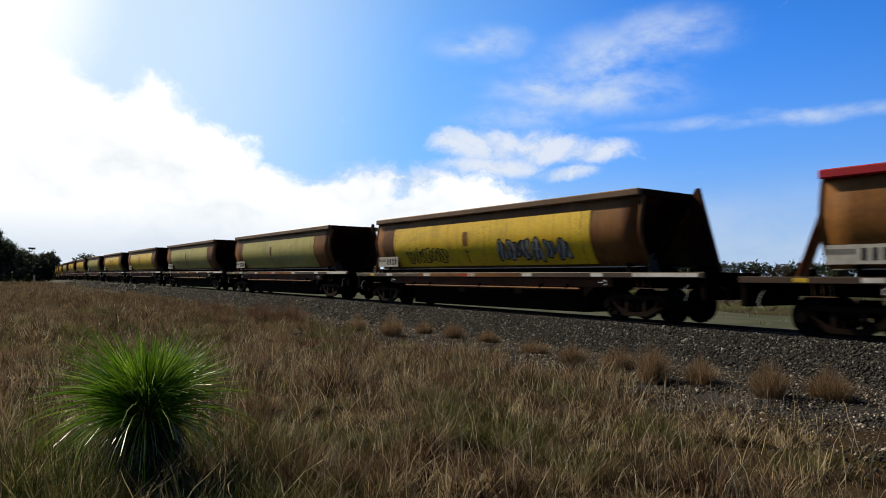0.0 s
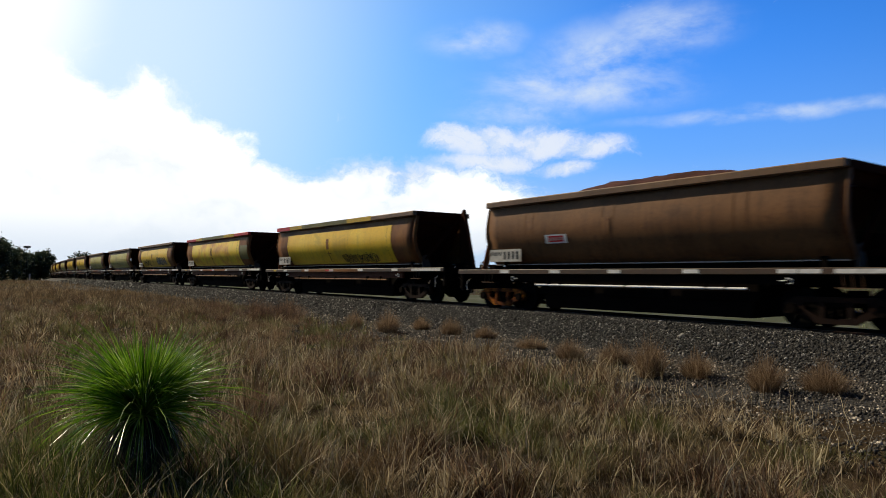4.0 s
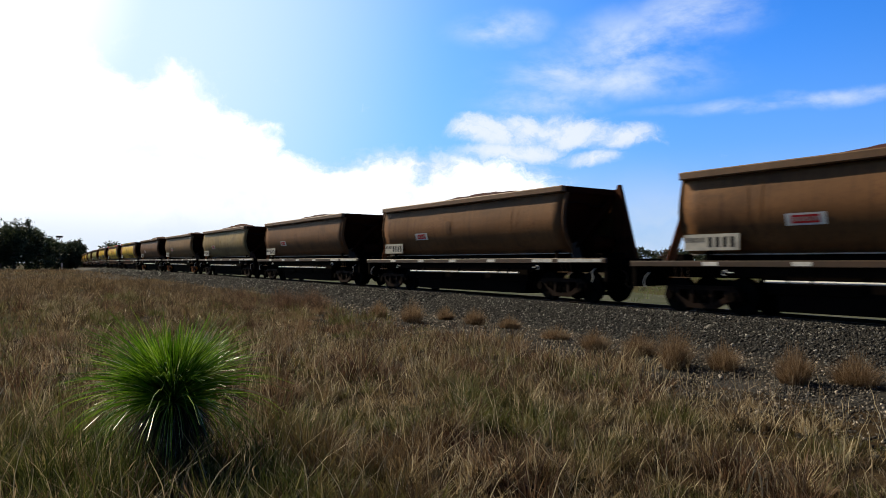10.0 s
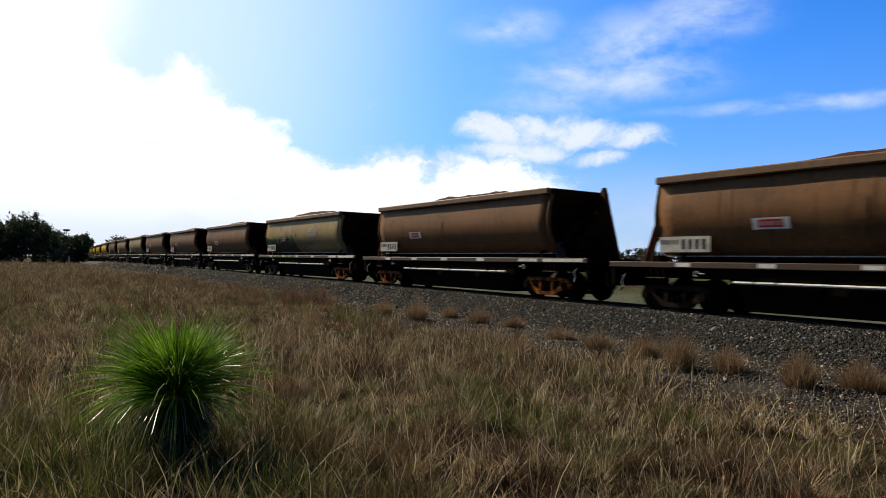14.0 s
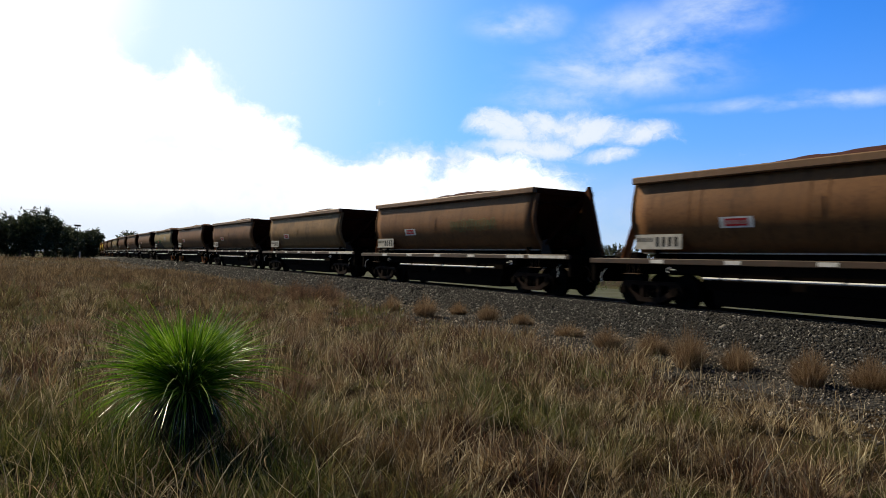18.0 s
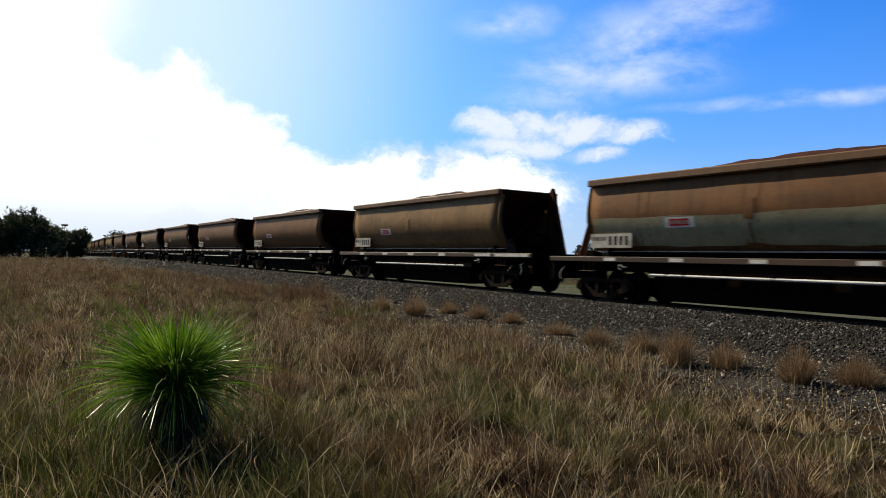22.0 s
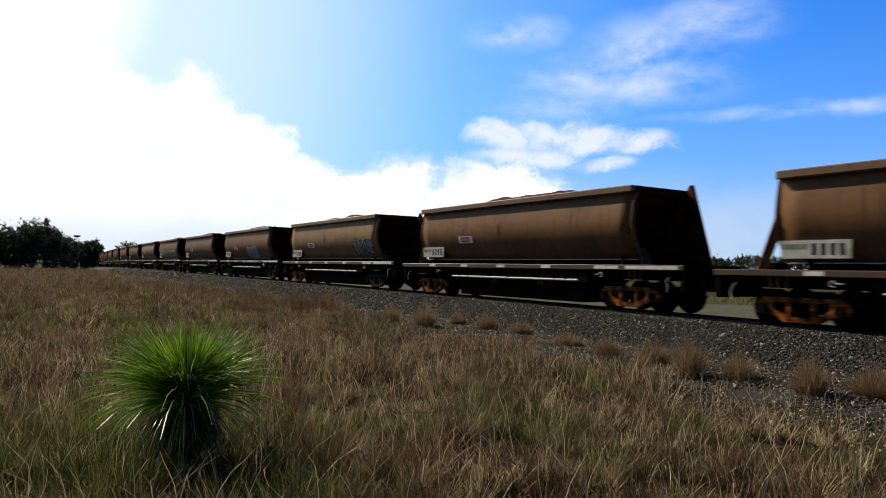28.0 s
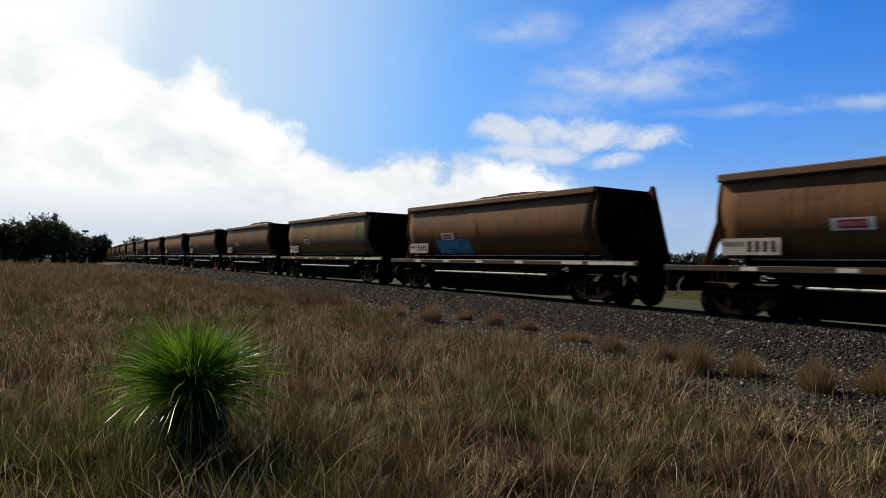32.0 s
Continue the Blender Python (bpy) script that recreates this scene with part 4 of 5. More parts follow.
# ---------------------------------------------------------------- track
def build_track():
    t = new("railway_track")
    tagged(t, "narrow-gauge track of rusty rails on grey sleepers in ballast", "railway track", kind="structure")
    S = [-420, -200, -100, -50] + [-30 + 6 * i for i in range(75)] + [480, 560, 680]
    sect = [(-0.035, 0.0), (0.035, 0.0), (0.035, -0.035), (0.010, -0.045), (0.010, -0.12), (0.065, -0.14), (-0.065, -0.14), (-0.010, -0.12), (-0.010, -0.045), (-0.035, -0.035)]
    for side in (-1, 1):
        verts, faces = [], []
        for s in S:
            for o, z in sect:
                verts.append(along(s, side * 0.57 + o, z))
        n = len(sect)
        for i in range(len(S) - 1):
            for j in range(n):
                faces.append((i * n + j, i * n + (j + 1) % n, (i + 1) * n + (j + 1) % n, (i + 1) * n + j))
        part("rail", mesh_from("rail", verts, faces, [M_RAIL]), None, t)
    me = bpy.data.meshes.new("sleeper")
    bm = box(-1.0, 1.0, -0.115, 0.115, -0.30, -0.142, bevel=0.02)
    bm.to_mesh(me)
    bm.free()
    me.materials.append(M_SLEEPER)
    for i in range(280):
        s = -14 + 0.65 * i
        x, y, a = bend(s)
        part("sleeper", me, None, t, pose(x, y, RAIL_Z + rise(s), 0, 0, -math.degrees(a)))


build_track()

# ---------------------------------------------------------------- stones and grass, as joined stuff
RNG = np.random.default_rng(7)


def line_off(x, y):
    """Distance to the right of the line, for arrays of places near the camera's side."""
    s = np.clip(y, 0, CURVE_END)
    return x - (TRACK_X + KAPPA * s * s / 2)


def heights(x, y):
    off = line_off(x, y)
    s = np.clip(y, 0, 250)
    z = np.interp(np.abs(off), [p[0] for p in PROFILE], [p[1] for p in PROFILE])
    return RAIL_Z + 0.006337 * s - 3.3433e-05 * s * s + z + lump(x, y) * np.clip((np.abs(off) - 3.5) / 3, 0, 1)


def bulk_mesh(name, verts, faces, mat, label, category):
    """A mesh of many equal polygons from arrays."""
    me = bpy.data.meshes.new(name)
    n, k = faces.shape
    me.vertices.add(len(verts))
    me.vertices.foreach_set("co", verts.astype(np.float32).ravel())
    me.loops.add(n * k)
    me.loops.foreach_set("vertex_index", faces.astype(np.int32).ravel())
    me.polygons.add(n)
    me.polygons.foreach_set("loop_start", np.arange(0, n * k, k, dtype=np.int32))
    me.materials.append(mat)
    me.update(calc_edges=True)
    return me


def stuff(name, verts, faces, mat, label, category):
    ob = new(name, bulk_mesh(name, verts, faces, mat, label, category))
    return tagged(ob, label, category, kind="stuff")


def ribbons(base, height, width, lean, angle, segs, droop=0.5, head=0.0):
    """Curved tapering blades; base (n,3), the rest (n,). head: how far the tip swells."""
    n = len(base)
    t = np.linspace(0, 1, segs + 1)
    ca, sa = np.cos(angle), np.sin(angle)
    face = angle + RNG.uniform(-1.3, 1.3, n) + math.pi / 2
    out = np.zeros((n, segs + 1, 2, 3))
    kx, ky = np.zeros(n), np.zeros(n)
    for i, u in enumerate(t):
        if i and segs > 1:
            kx, ky = kx + RNG.normal(0, 0.022, n) * height, ky + RNG.normal(0, 0.022, n) * height
        r = height * lean * (u * 0.35 + u * u * 0.65)
        z = height * (u - droop * lean * u * u * 0.6)
        w = width * (1 - u) ** 0.7 * 0.5 + 0.0006
        if head:
            w = width * (0.16 + 0.5 * head * math.exp(-((u - 0.86) / 0.10) ** 2)) * (1 - u ** 9)
        for k, sgn in ((0, -1), (1, 1)):
            out[:, i, k, 0] = base[:, 0] + kx + ca * r + sgn * w * np.cos(face)
            out[:, i, k, 1] = base[:, 1] + ky + sa * r + sgn * w * np.sin(face)
            out[:, i, k, 2] = base[:, 2] + z
    verts = out.reshape(-1, 3)
    b = (np.arange(n) * (segs + 1) * 2)[:, None] + (np.arange(segs) * 2)[None, :]
    b = b.reshape(-1, 1)
    return verts, np.concatenate([b, b + 1, b + 3, b + 2], axis=1)


def patchy(x, y, f, k=0.0):
    return 0.5 + 0.25 * (np.sin(x * f + 1.7 * np.sin(y * f * 0.8 + k)) + np.sin(y * f * 1.3 + k + 1.9 * np.sin(x * f * 0.7)))


def sow(count, r0, r1, a0, a1, per, spread, h0, h1, width, segs, keep, lean=(0.05, 0.6)):
    """Clumps of grass between two distances and two bearings: many small tufts, some large ones that lean outward."""
    r = np.sqrt(RNG.uniform(r0 * r0, r1 * r1, count))
    a = np.radians(RNG.uniform(a0, a1, count))
    x, y = r * np.sin(a), r * np.cos(a)
    ok = keep(x, y) & (RNG.uniform(0.0, 1.0, count) < 0.04 + 1.7 * patchy(x, y, 4.1, 5.0) ** 2)
    x, y = x[ok], y[ok]
    n = len(x)
    vig = patchy(x, y, 2.7) * 0.45 + patchy(x, y, 0.9, 1.0) * 0.35 + patchy(x, y, 0.37, 2.0) * 0.2
    vig = np.clip((vig - 0.2) / 0.6, 0, 1) ** 1.3
    if keep is field:
        vig = vig * np.clip(0.25 + (edge_of_field(y) - line_off(x, y)) / 1.2, 0.25, 1)
    big = RNG.uniform(0, 1, n) < 0.16
    ch = (h0 + (h1 - h0) * vig) * RNG.lognormal(-0.08, 0.28, n) * np.where(big, 1.35, 0.9)
    many = np.where(big, 2 * per, np.maximum(per * 4 // 5, 1))
    N_ = int(many.sum())
    sp = np.repeat(np.where(big, spread * 1.5, spread), many)
    dx, dy = RNG.normal(0, 1, N_), RNG.normal(0, 1, N_)
    q = np.hypot(dx, dy)
    X, Y = np.repeat(x, many) + dx * sp, np.repeat(y, many) + dy * sp
    H = np.repeat(ch, many) * RNG.uniform(0.35, 1.1, N_) * (1.08 - 0.16 * q)
    ang = np.arctan2(dy, dx) + RNG.normal(0, 0.9, N_)
    base = np.stack([X, Y, heights(X, Y) - 0.02], axis=1)
    lean_ = RNG.uniform(lean[0], lean[1], N_) + 0.22 * q * RNG.uniform(0, 1, N_)
    return ribbons(base, np.maximum(H, 0.03), width * RNG.uniform(0.6, 1.4, N_), lean_, ang, segs)


def edge_of_field(y):
    return np.interp(y, [2, 3, 3.6, 4.4, 5.2, 6.2, 7.6, 9, 12, 18, 30, 60], [-8.9, -8.6, -8.2, -7.7, -7.3, -6.9, -6.6, -7.0, -6.9, -6.0, -4.5, -3.7]) + 0.25 * np.sin(y * 1.9) + 0.15 * np.sin(y * 4.3)


def field(x, y):
    clear = np.hypot(x - 1.36, y - 5.95) > 0.15
    return clear & (line_off(x, y) < edge_of_field(y) + RNG.normal(0, 0.40, len(x)))


def far_verge(x, y):
    off = line_off(x, y)
    return (off > 3.3) & ((off > 15) | (RNG.uniform(0, 1, len(x)) < 0.22))


def build_grass():
    G = "dry tan grass with green blades and pale stalks, knee high"
    v, f = sow(12500, 2.0, 8.0, -8, 76, 9, 0.022, 0.07, 0.30, 0.0095, 3, field, (0.05, 0.9))
    stuff("near_grass", v, f, M_GRASS, G, "grass")
    v, f = sow(620, 2.2, 9.0, -8, 76, 90, 0.080, 0.20, 0.42, 0.0088, 3, field, (0.10, 0.75))
    stuff("clumped_grass", v, f, M_GRASS, "thick clumps of dry grass with dark bases", "grass")
    v, f = sow(300, 2.4, 11.0, -8, 76, 100, 0.080, 0.18, 0.40, 0.0085, 3, field, (0.10, 0.8))
    stuff("brown_clumped_grass", v, f, M_BROWN_TUFT, "thick clumps of dark brown dead grass", "grass")
    v, f = sow(11500, 2.0, 12.0, -8, 76, 12, 0.09, 0.05, 0.15, 0.010, 2, field, (0.3, 1.7))
    stuff("matted_grass", v, f, M_MAT, "low matted dead grass between the tufts", "grass")
    v, f = sow(20000, 8.0, 30.0, -8, 50, 8, 0.035, 0.10, 0.34, 0.018, 2, field, (0.05, 0.8))
    stuff("meadow_grass", v, f, M_GRASS, G, "grass")
    v, f = sow(2400, 8.5, 32.0, -8, 50, 42, 0.12, 0.24, 0.54, 0.017, 2, field, (0.10, 0.8))
    stuff("meadow_clumps", v, f, M_GRASS, "thick clumps of dry grass further into the field", "grass")
    v, f = sow(1700, 9.0, 34.0, -8, 50, 42, 0.13, 0.22, 0.50, 0.016, 2, field, (0.10, 0.8))
    stuff("brown_meadow_clumps", v, f, M_BROWN_TUFT, "dark brown clumps of dead grass in the field", "grass")
    v, f = sow(34000, 29.0, 62.0, -10, 34, 5, 0.09, 0.18, 0.46, 0.026, 1, field)
    stuff("middle_grass", v, f, M_FARGRASS, "dry brown grass in the middle of the field", "grass")
    v, f = sow(48000, 30.0, 150.0, -14, 24, 4, 0.14, 0.2, 0.5, 0.034, 1, field)
    stuff("far_grass", v, f, M_FARGRASS, "dry tan grass that covers the field to the trees", "grass")
    v, f = sow(16000, 12.0, 90.0, 2, 80, 6, 0.12, 0.16, 0.40, 0.03, 1, far_verge)
    stuff("verge_grass", v, f, M_VERGE, "green and straw grass beyond the track", "grass")
    v, f = sow(4500, 0.7, 9.0, 74, 352, 9, 0.05, 0.10, 0.30, 0.012, 2, field)
    stuff("trodden_grass", v, f, M_GRASS, "short dry grass round the place of the view", "grass")
    v, f = sow(9000, 6.0, 45.0, 78, 350, 5, 0.08, 0.2, 0.42, 0.014, 2, field)
    stuff("back_grass", v, f, M_GRASS, "dry tan grass behind the place of the view", "grass")

    def round_plant(x, y):
        q = np.hypot((x - 0.8) / 1.9, (y - 5.4) / 2.3) + 0.35 * (patchy(x, y, 1.6, 4.0) - 0.5)
        return (q < 1) & (RNG.uniform(0, 1, len(x)) > q * q)
    v, f = sow(6000, 2.5, 9.5, -12, 35, 12, 0.05, 0.26, 0.55, 0.0065, 3, round_plant)
    stuff("green_grass", v, f, M_GREEN, "dark green grass round the grass tree", "grass")
    # tall stalks with bent tips
    n = 3000
    r, a = np.sqrt(RNG.uniform(7.0, 200.0, n)), np.radians(RNG.uniform(-6, 74, n))
    x, y = r * np.sin(a), r * np.cos(a)
    ok = field(x, y)
    x, y = x[ok], y[ok]
    n = len(x)
    v, f = ribbons(np.stack([x, y, heights(x, y)], axis=1), RNG.uniform(0.22, 0.62, n), RNG.uniform(0.004, 0.008, n), RNG.uniform(0.1, 0.9, n), RNG.uniform(0, 6.28, n), 5, 0.55)
    stuff("straw_stalks", v, f, M_STALK, "pale bent straw stalks among the grass", "grass")
    # stalks with thickened seed heads
    n = 9000
    r, a = np.sqrt(RNG.uniform(5.0, 250.0, n)), np.radians(RNG.uniform(-8, 74, n))
    x, y = r * np.sin(a), r * np.cos(a)
    ok = field(x, y) & (RNG.uniform(0, 1, n) < 1.6 * patchy(x, y, 1.7, 3.0) ** 2)
    x, y = x[ok], y[ok]
    n = len(x)
    v, f = ribbons(np.stack([x, y, heights(x, y)], axis=1), RNG.uniform(0.22, 0.50, n), RNG.uniform(0.004, 0.008, n), RNG.uniform(0.05, 0.7, n), RNG.uniform(0, 6.28, n), 7, 0.5, 1.6)
    stuff("seed_head_grass", v, f, M_SEED, "brown seed heads on thin grass stalks", "grass")


M_VERGE = leafy("green_verge_grass", ((0.0, (0.05, 0.08, 0.022)), (0.5, (0.13, 0.17, 0.06)), (1.0, (0.32, 0.34, 0.18))), None, 0.4)
build_grass()


def build_stones():
    cube = np.array([(1, 0, 0), (-1, 0, 0), (0, 1, 0), (0, -1, 0), (0, 0, 1), (0, 0, -1)], dtype=float) * 1.25
    quads = np.array([(0, 2, 4), (2, 1, 4), (1, 3, 4), (3, 0, 4), (2, 0, 5), (1, 2, 5), (3, 1, 5), (0, 3, 5)])
    zones = {"ballast_stones": (M_STONE, "loose dark grey crushed stones of the track's ballast", ((42000, -1.0, 20.0, -3.75, -0.68, 0.0225), (20000, 20.0, 61.0, -3.75, -0.68, 0.034), (4500, 60, 130, -3.8, -1.2, 0.075))),
             "verge_gravel": (M_GRAVEL, "small pale gravel between the ballast and the grass", ((52000, 0.5, 20.0, -9.0, -3.5, 0.0175), (8000, 20.0, 50.0, -6.6, -3.5, 0.028)))}
    for name, (mat, label, rows) in zones.items():
        V, F = [], []
        count = 0
        for n, y0, y1, o0, o1, size in rows:
            s = RNG.uniform(y0, y1, n)
            o = RNG.uniform(o0, o1, n)
            thin = RNG.uniform(0, 1, n) < np.interp(-o, [1.0, 3.6, 7.4, 9.0], [1.0, 1.0, 0.9, 0.2])
            s, o = s[thin], o[thin]
            n = len(s)
            x = TRACK_X + KAPPA * s * s / 2 + o
            c = np.stack([x, s, heights(x, s) + size * RNG.uniform(0.0, 0.5, n)], axis=1)
            sz = size * RNG.lognormal(0, 0.30, n)
            pts = cube[None] * RNG.uniform(0.55, 1.0, (n, 6, 3)) * sz[:, None, None] + RNG.normal(0, 0.24, (n, 6, 3)) * sz[:, None, None] * RNG.uniform(0.6, 1.1, (n, 1, 3))
            a, b = RNG.uniform(0, 6.28, n), RNG.uniform(-0.9, 0.9, n)
            ca, sa, cb, sb = np.cos(a), np.sin(a), np.cos(b), np.sin(b)
            R = np.zeros((n, 3, 3))
            R[:, 0, 0], R[:, 0, 1] = ca, -sa
            R[:, 1, 0], R[:, 1, 1] = sa * cb, ca * cb
            R[:, 1, 2], R[:, 2, 2] = -sb, cb
            R[:, 2, 0], R[:, 2, 1] = sa * sb, ca * sb
            pts = np.einsum("nij,nkj->nki", R, pts) + c[:, None]
            V.append(pts.reshape(-1, 3))
            F.append((np.arange(n) * 6)[:, None, None] + quads[None] + count)
            count += n * 6
        stuff(name, np.concatenate(V), np.concatenate([f.reshape(-1, 3) for f in F]), mat, label, "gravel")


build_stones()


def tussock_mesh(seed, radius, height, n=1500, mat=None):
    """A rounded fuzzy mound of fine drooping blades."""
    a = RNG.uniform(0, 6.28, n)
    q = np.sqrt(RNG.uniform(0, 1, n))
    lop = 1 + 0.35 * np.sin(2 * a + seed) + 0.2 * np.sin(3 * a + 2.0 * seed)
    base = np.stack([0.5 * radius * lop * q * np.cos(a), 0.5 * radius * lop * q * np.sin(a), np.full(n, -0.04)], axis=1)
    h = height * (1.05 - 0.4 * q) * (0.75 + 0.25 * lop) * RNG.uniform(0.6, 1.2, n)
    v, f = ribbons(base, h, RNG.uniform(0.0022, 0.0052, n), np.clip(0.15 + 0.70 * q + RNG.normal(0, 0.28, n), 0.05, 1.5) * radius / height, a + RNG.normal(0, 0.8, n), 3, 1.0)
    return bulk_mesh("grass_tussock", v, f, mat or M_TUSSOCK, "", "")


TUSSOCKS = [(9.70, 17.7, 0.42, 0.42), (9.67, 15.8, 0.5, 0.48), (11.0, 16.2, 0.36, 0.32), (10.76, 14.5, 0.36, 0.36), (11.0, 13.4, 0.34, 0.28), (10.2, 10.9, 0.40, 0.28),
            (9.65, 9.25, 0.32, 0.32), (9.95, 8.45, 0.42, 0.36), (9.41, 7.25, 0.40, 0.50), (9.9, 6.7, 0.42, 0.36), (9.45, 5.3, 0.34, 0.42), (10.0, 4.75, 0.40, 0.38),
            (9.42, 24.6, 0.9, 0.5), (10.3, 24.0, 0.9, 0.5), (9.9, 26.0, 0.9, 0.45), (9.2, 28.5, 0.8, 0.45), (8.9, 22.6, 0.7, 0.45), (8.9, 21.0, 0.5, 0.4), (9.75, 22.4, 0.7, 0.5), (8.1, 23.6, 0.7, 0.42), (8.25, 21.2, 0.6, 0.4), (9.9, 2.9, 0.4, 0.4)]
for k, (x, y, r, h) in enumerate(TUSSOCKS):
    ob = new("grass_tussock", tussock_mesh(k, r * (1.25 if y > 20 else 0.98), h * (1.65 if y > 20 else 1.42), 1700, M_BROWN_TUFT if y > 20 else None))
    ob.matrix_world = pose(x, y, float(heights(np.array([x]), np.array([y]))[0]), 0, 0, k * 47)
    tagged(ob, ("dark " if y > 20 else "") + "brown dry grass tussock growing in the gravel beside the track", "grass tussock", "tussocks beside the ballast")


field_rng = random.Random(21)
FIELD_TUFTS = [tussock_mesh(k, 0.34, 0.40, 500, M_BROWN_TUFT if k % 2 else None) for k in range(5)]
for k in range(90):
    y = 7.0 + 26 * field_rng.random() ** 1.3
    x = TRACK_X + KAPPA * y * y / 2 - 6.9 - 7.5 * field_rng.random() ** 1.6
    ob = new("grass_tussock", FIELD_TUFTS[k % 5])
    size = field_rng.uniform(0.6, 1.25)
    ob.matrix_world = pose(x, y, float(heights(np.array([x]), np.array([y]))[0]), 0, 0, 360 * field_rng.random()) @ Matrix.Diagonal((size, size, size, 1))
    tagged(ob, "dark brown dry grass tussock rising from the field", "grass tussock", "tussocks in the field")


def build_grass_tree():
    x, y = 1.36, 5.95
    t = new("grass_tree")
    t.matrix_world = pose(x, y, float(heights(np.array([x]), np.array([y]))[0]))
    tagged(t, "bright green spiky grass tree with a skirt of dry leaves", "plant")
    bm = bmesh.new()
    add_rod(bm, (0, 0, -0.1), (0, 0, 0.52), 0.13, 12, 0.11)
    part("trunk", bm, M_THATCH, t)
    n = 2600
    a = RNG.uniform(0, 6.28, n)
    el = np.where(RNG.uniform(0, 1, n) < 0.80, RNG.uniform(0.72, 1.5, n), RNG.uniform(0.0, 0.85, n))
    L = np.interp(el, [0.0, 0.5, 0.9, 1.2, 1.5], [0.80, 0.88, 0.80, 0.70, 0.62]) * RNG.uniform(0.66, 1.06, n)
    L = 1.06 * L * (0.95 + 0.10 * np.sin(3 * a + 0.6) + 0.08 * np.sin(7 * a + 2.0) + RNG.normal(0, 0.07, n))
    el = el + 0.12 * np.sin(5 * a + 1.0)
    roll = RNG.uniform(0, 6.28, n)
    segs = 5
    u = np.linspace(0, 1, segs + 1)
    out = np.zeros((n, segs + 1, 2, 3))
    for i, k in enumerate(u):
        e = el - 0.30 * k * k * (1.45 - el)
        rr = 0.03 + L * k * np.cos(np.clip(e, -1, 1.5))
        zz = 0.53 + L * k * np.sin(e) - 0.07 * k * k
        w = 0.0055 * (1 - 0.75 * k)
        for q, sg in ((0, -1), (1, 1)):
            tw, nw = sg * w * np.cos(roll), sg * w * np.sin(roll)
            out[:, i, q, 0] = rr * np.cos(a) - tw * np.sin(a) - nw * np.sin(e) * np.cos(a)
            out[:, i, q, 1] = rr * np.sin(a) + tw * np.cos(a) - nw * np.sin(e) * np.sin(a)
            out[:, i, q, 2] = zz + nw * np.cos(e)
    b = ((np.arange(n) * (segs + 1) * 2)[:, None] + (np.arange(segs) * 2)[None]).reshape(-1, 1)
    F = np.concatenate([b, b + 1, b + 3, b + 2], axis=1)
    part("leaf_crown", bulk_mesh("leaf_crown", out.reshape(-1, 3), F, M_GRASSTREE, "", ""), None, t, None, "long thin glossy green leaves")
    n = 2400
    a = RNG.uniform(0, 6.28, n)
    base = np.stack([0.12 * np.cos(a), 0.12 * np.sin(a), np.full(n, 0.50)], axis=1)
    v, f = ribbons(base, RNG.uniform(0.30, 0.62, n), RNG.uniform(0.003, 0.006, n), RNG.uniform(0.10, 0.85, n) * RNG.uniform(0.4, 1.0, n), a + RNG.normal(0, 0.35, n), 4, 0.0)
    z = v[:, 2] - 0.50
    v[:, 2] = 0.50 + 0.2 * z - 1.9 * z * z
    part("leaf_skirt", bulk_mesh("leaf_skirt", v, f, M_THATCH, "", ""), None, t, None, "drooping dry grey-brown leaves")


build_grass_tree()


# ---------------------------------------------------------------- trees and far things
def tree(az, dist, height, spread, seed, label, leaves=1500, leaf=0.30):
    rng = np.random.default_rng(seed)
    x, y = dist * math.sin(radians(az)), dist * math.cos(radians(az))
    t = new("tree")
    z = float(heights(np.array([x]), np.array([y]))[0])
    t.matrix_world = pose(x, y, z - 0.1)
    tagged(t, label, "tree", "gum trees of the bush")
    bm = bmesh.new()
    top = height * 0.55
    add_rod(bm, (0, 0, 0), (0.2, 0.1, top), height * 0.03, 8, height * 0.014)
    tips = []
    for k in range(9):
        a, e = k * 2.4 + seed, rng.uniform(0.4, 1.2)
        h0 = top * rng.uniform(0.45, 1.0)
        L = height * rng.uniform(0.22, 0.42)
        d = Vector((math.cos(a) * math.cos(e) * spread, math.sin(a) * math.cos(e) * spread, math.sin(e))) * L
        p = Vector((0.2 * h0 / top, 0.1 * h0 / top, h0))
        add_rod(bm, p, p + d, height * 0.011, 6, height * 0.004)
        tips += [p + d, p + d * 0.6]
    part("trunk", bm, M_BARK, t)
    tips += [Vector((rng.normal(0, height * 0.14 * spread), rng.normal(0, height * 0.14 * spread), height * rng.uniform(0.06, 0.85))) for _ in range(26)]
    C = np.array([tuple(p) for p in tips])
    C[:, 2] = np.minimum(C[:, 2], height * 0.92)
    which = rng.integers(0, len(C), leaves)
    R = rng.uniform(0.07, 0.13, len(C)) * height
    P = C[which] + rng.normal(0, 0.55, (leaves, 3)) * R[which][:, None]
    n1 = rng.normal(0, 1, (leaves, 3))
    n1 /= np.linalg.norm(n1, axis=1)[:, None]
    n2 = np.cross(n1, rng.normal(0, 1, (leaves, 3)))
    n2 /= np.linalg.norm(n2, axis=1)[:, None]
    s = leaf * rng.uniform(0.5, 1.3, leaves)[:, None]
    V = np.stack([P - n1 * s, P + n2 * s * 0.35, P + n1 * s, P - n2 * s * 0.35], axis=1).reshape(-1, 3)
    F = (np.arange(leaves) * 4)[:, None] + np.arange(4)[None]
    part("crown", bulk_mesh("crown", V, F, M_LEAF, "", ""), None, t)
    return t


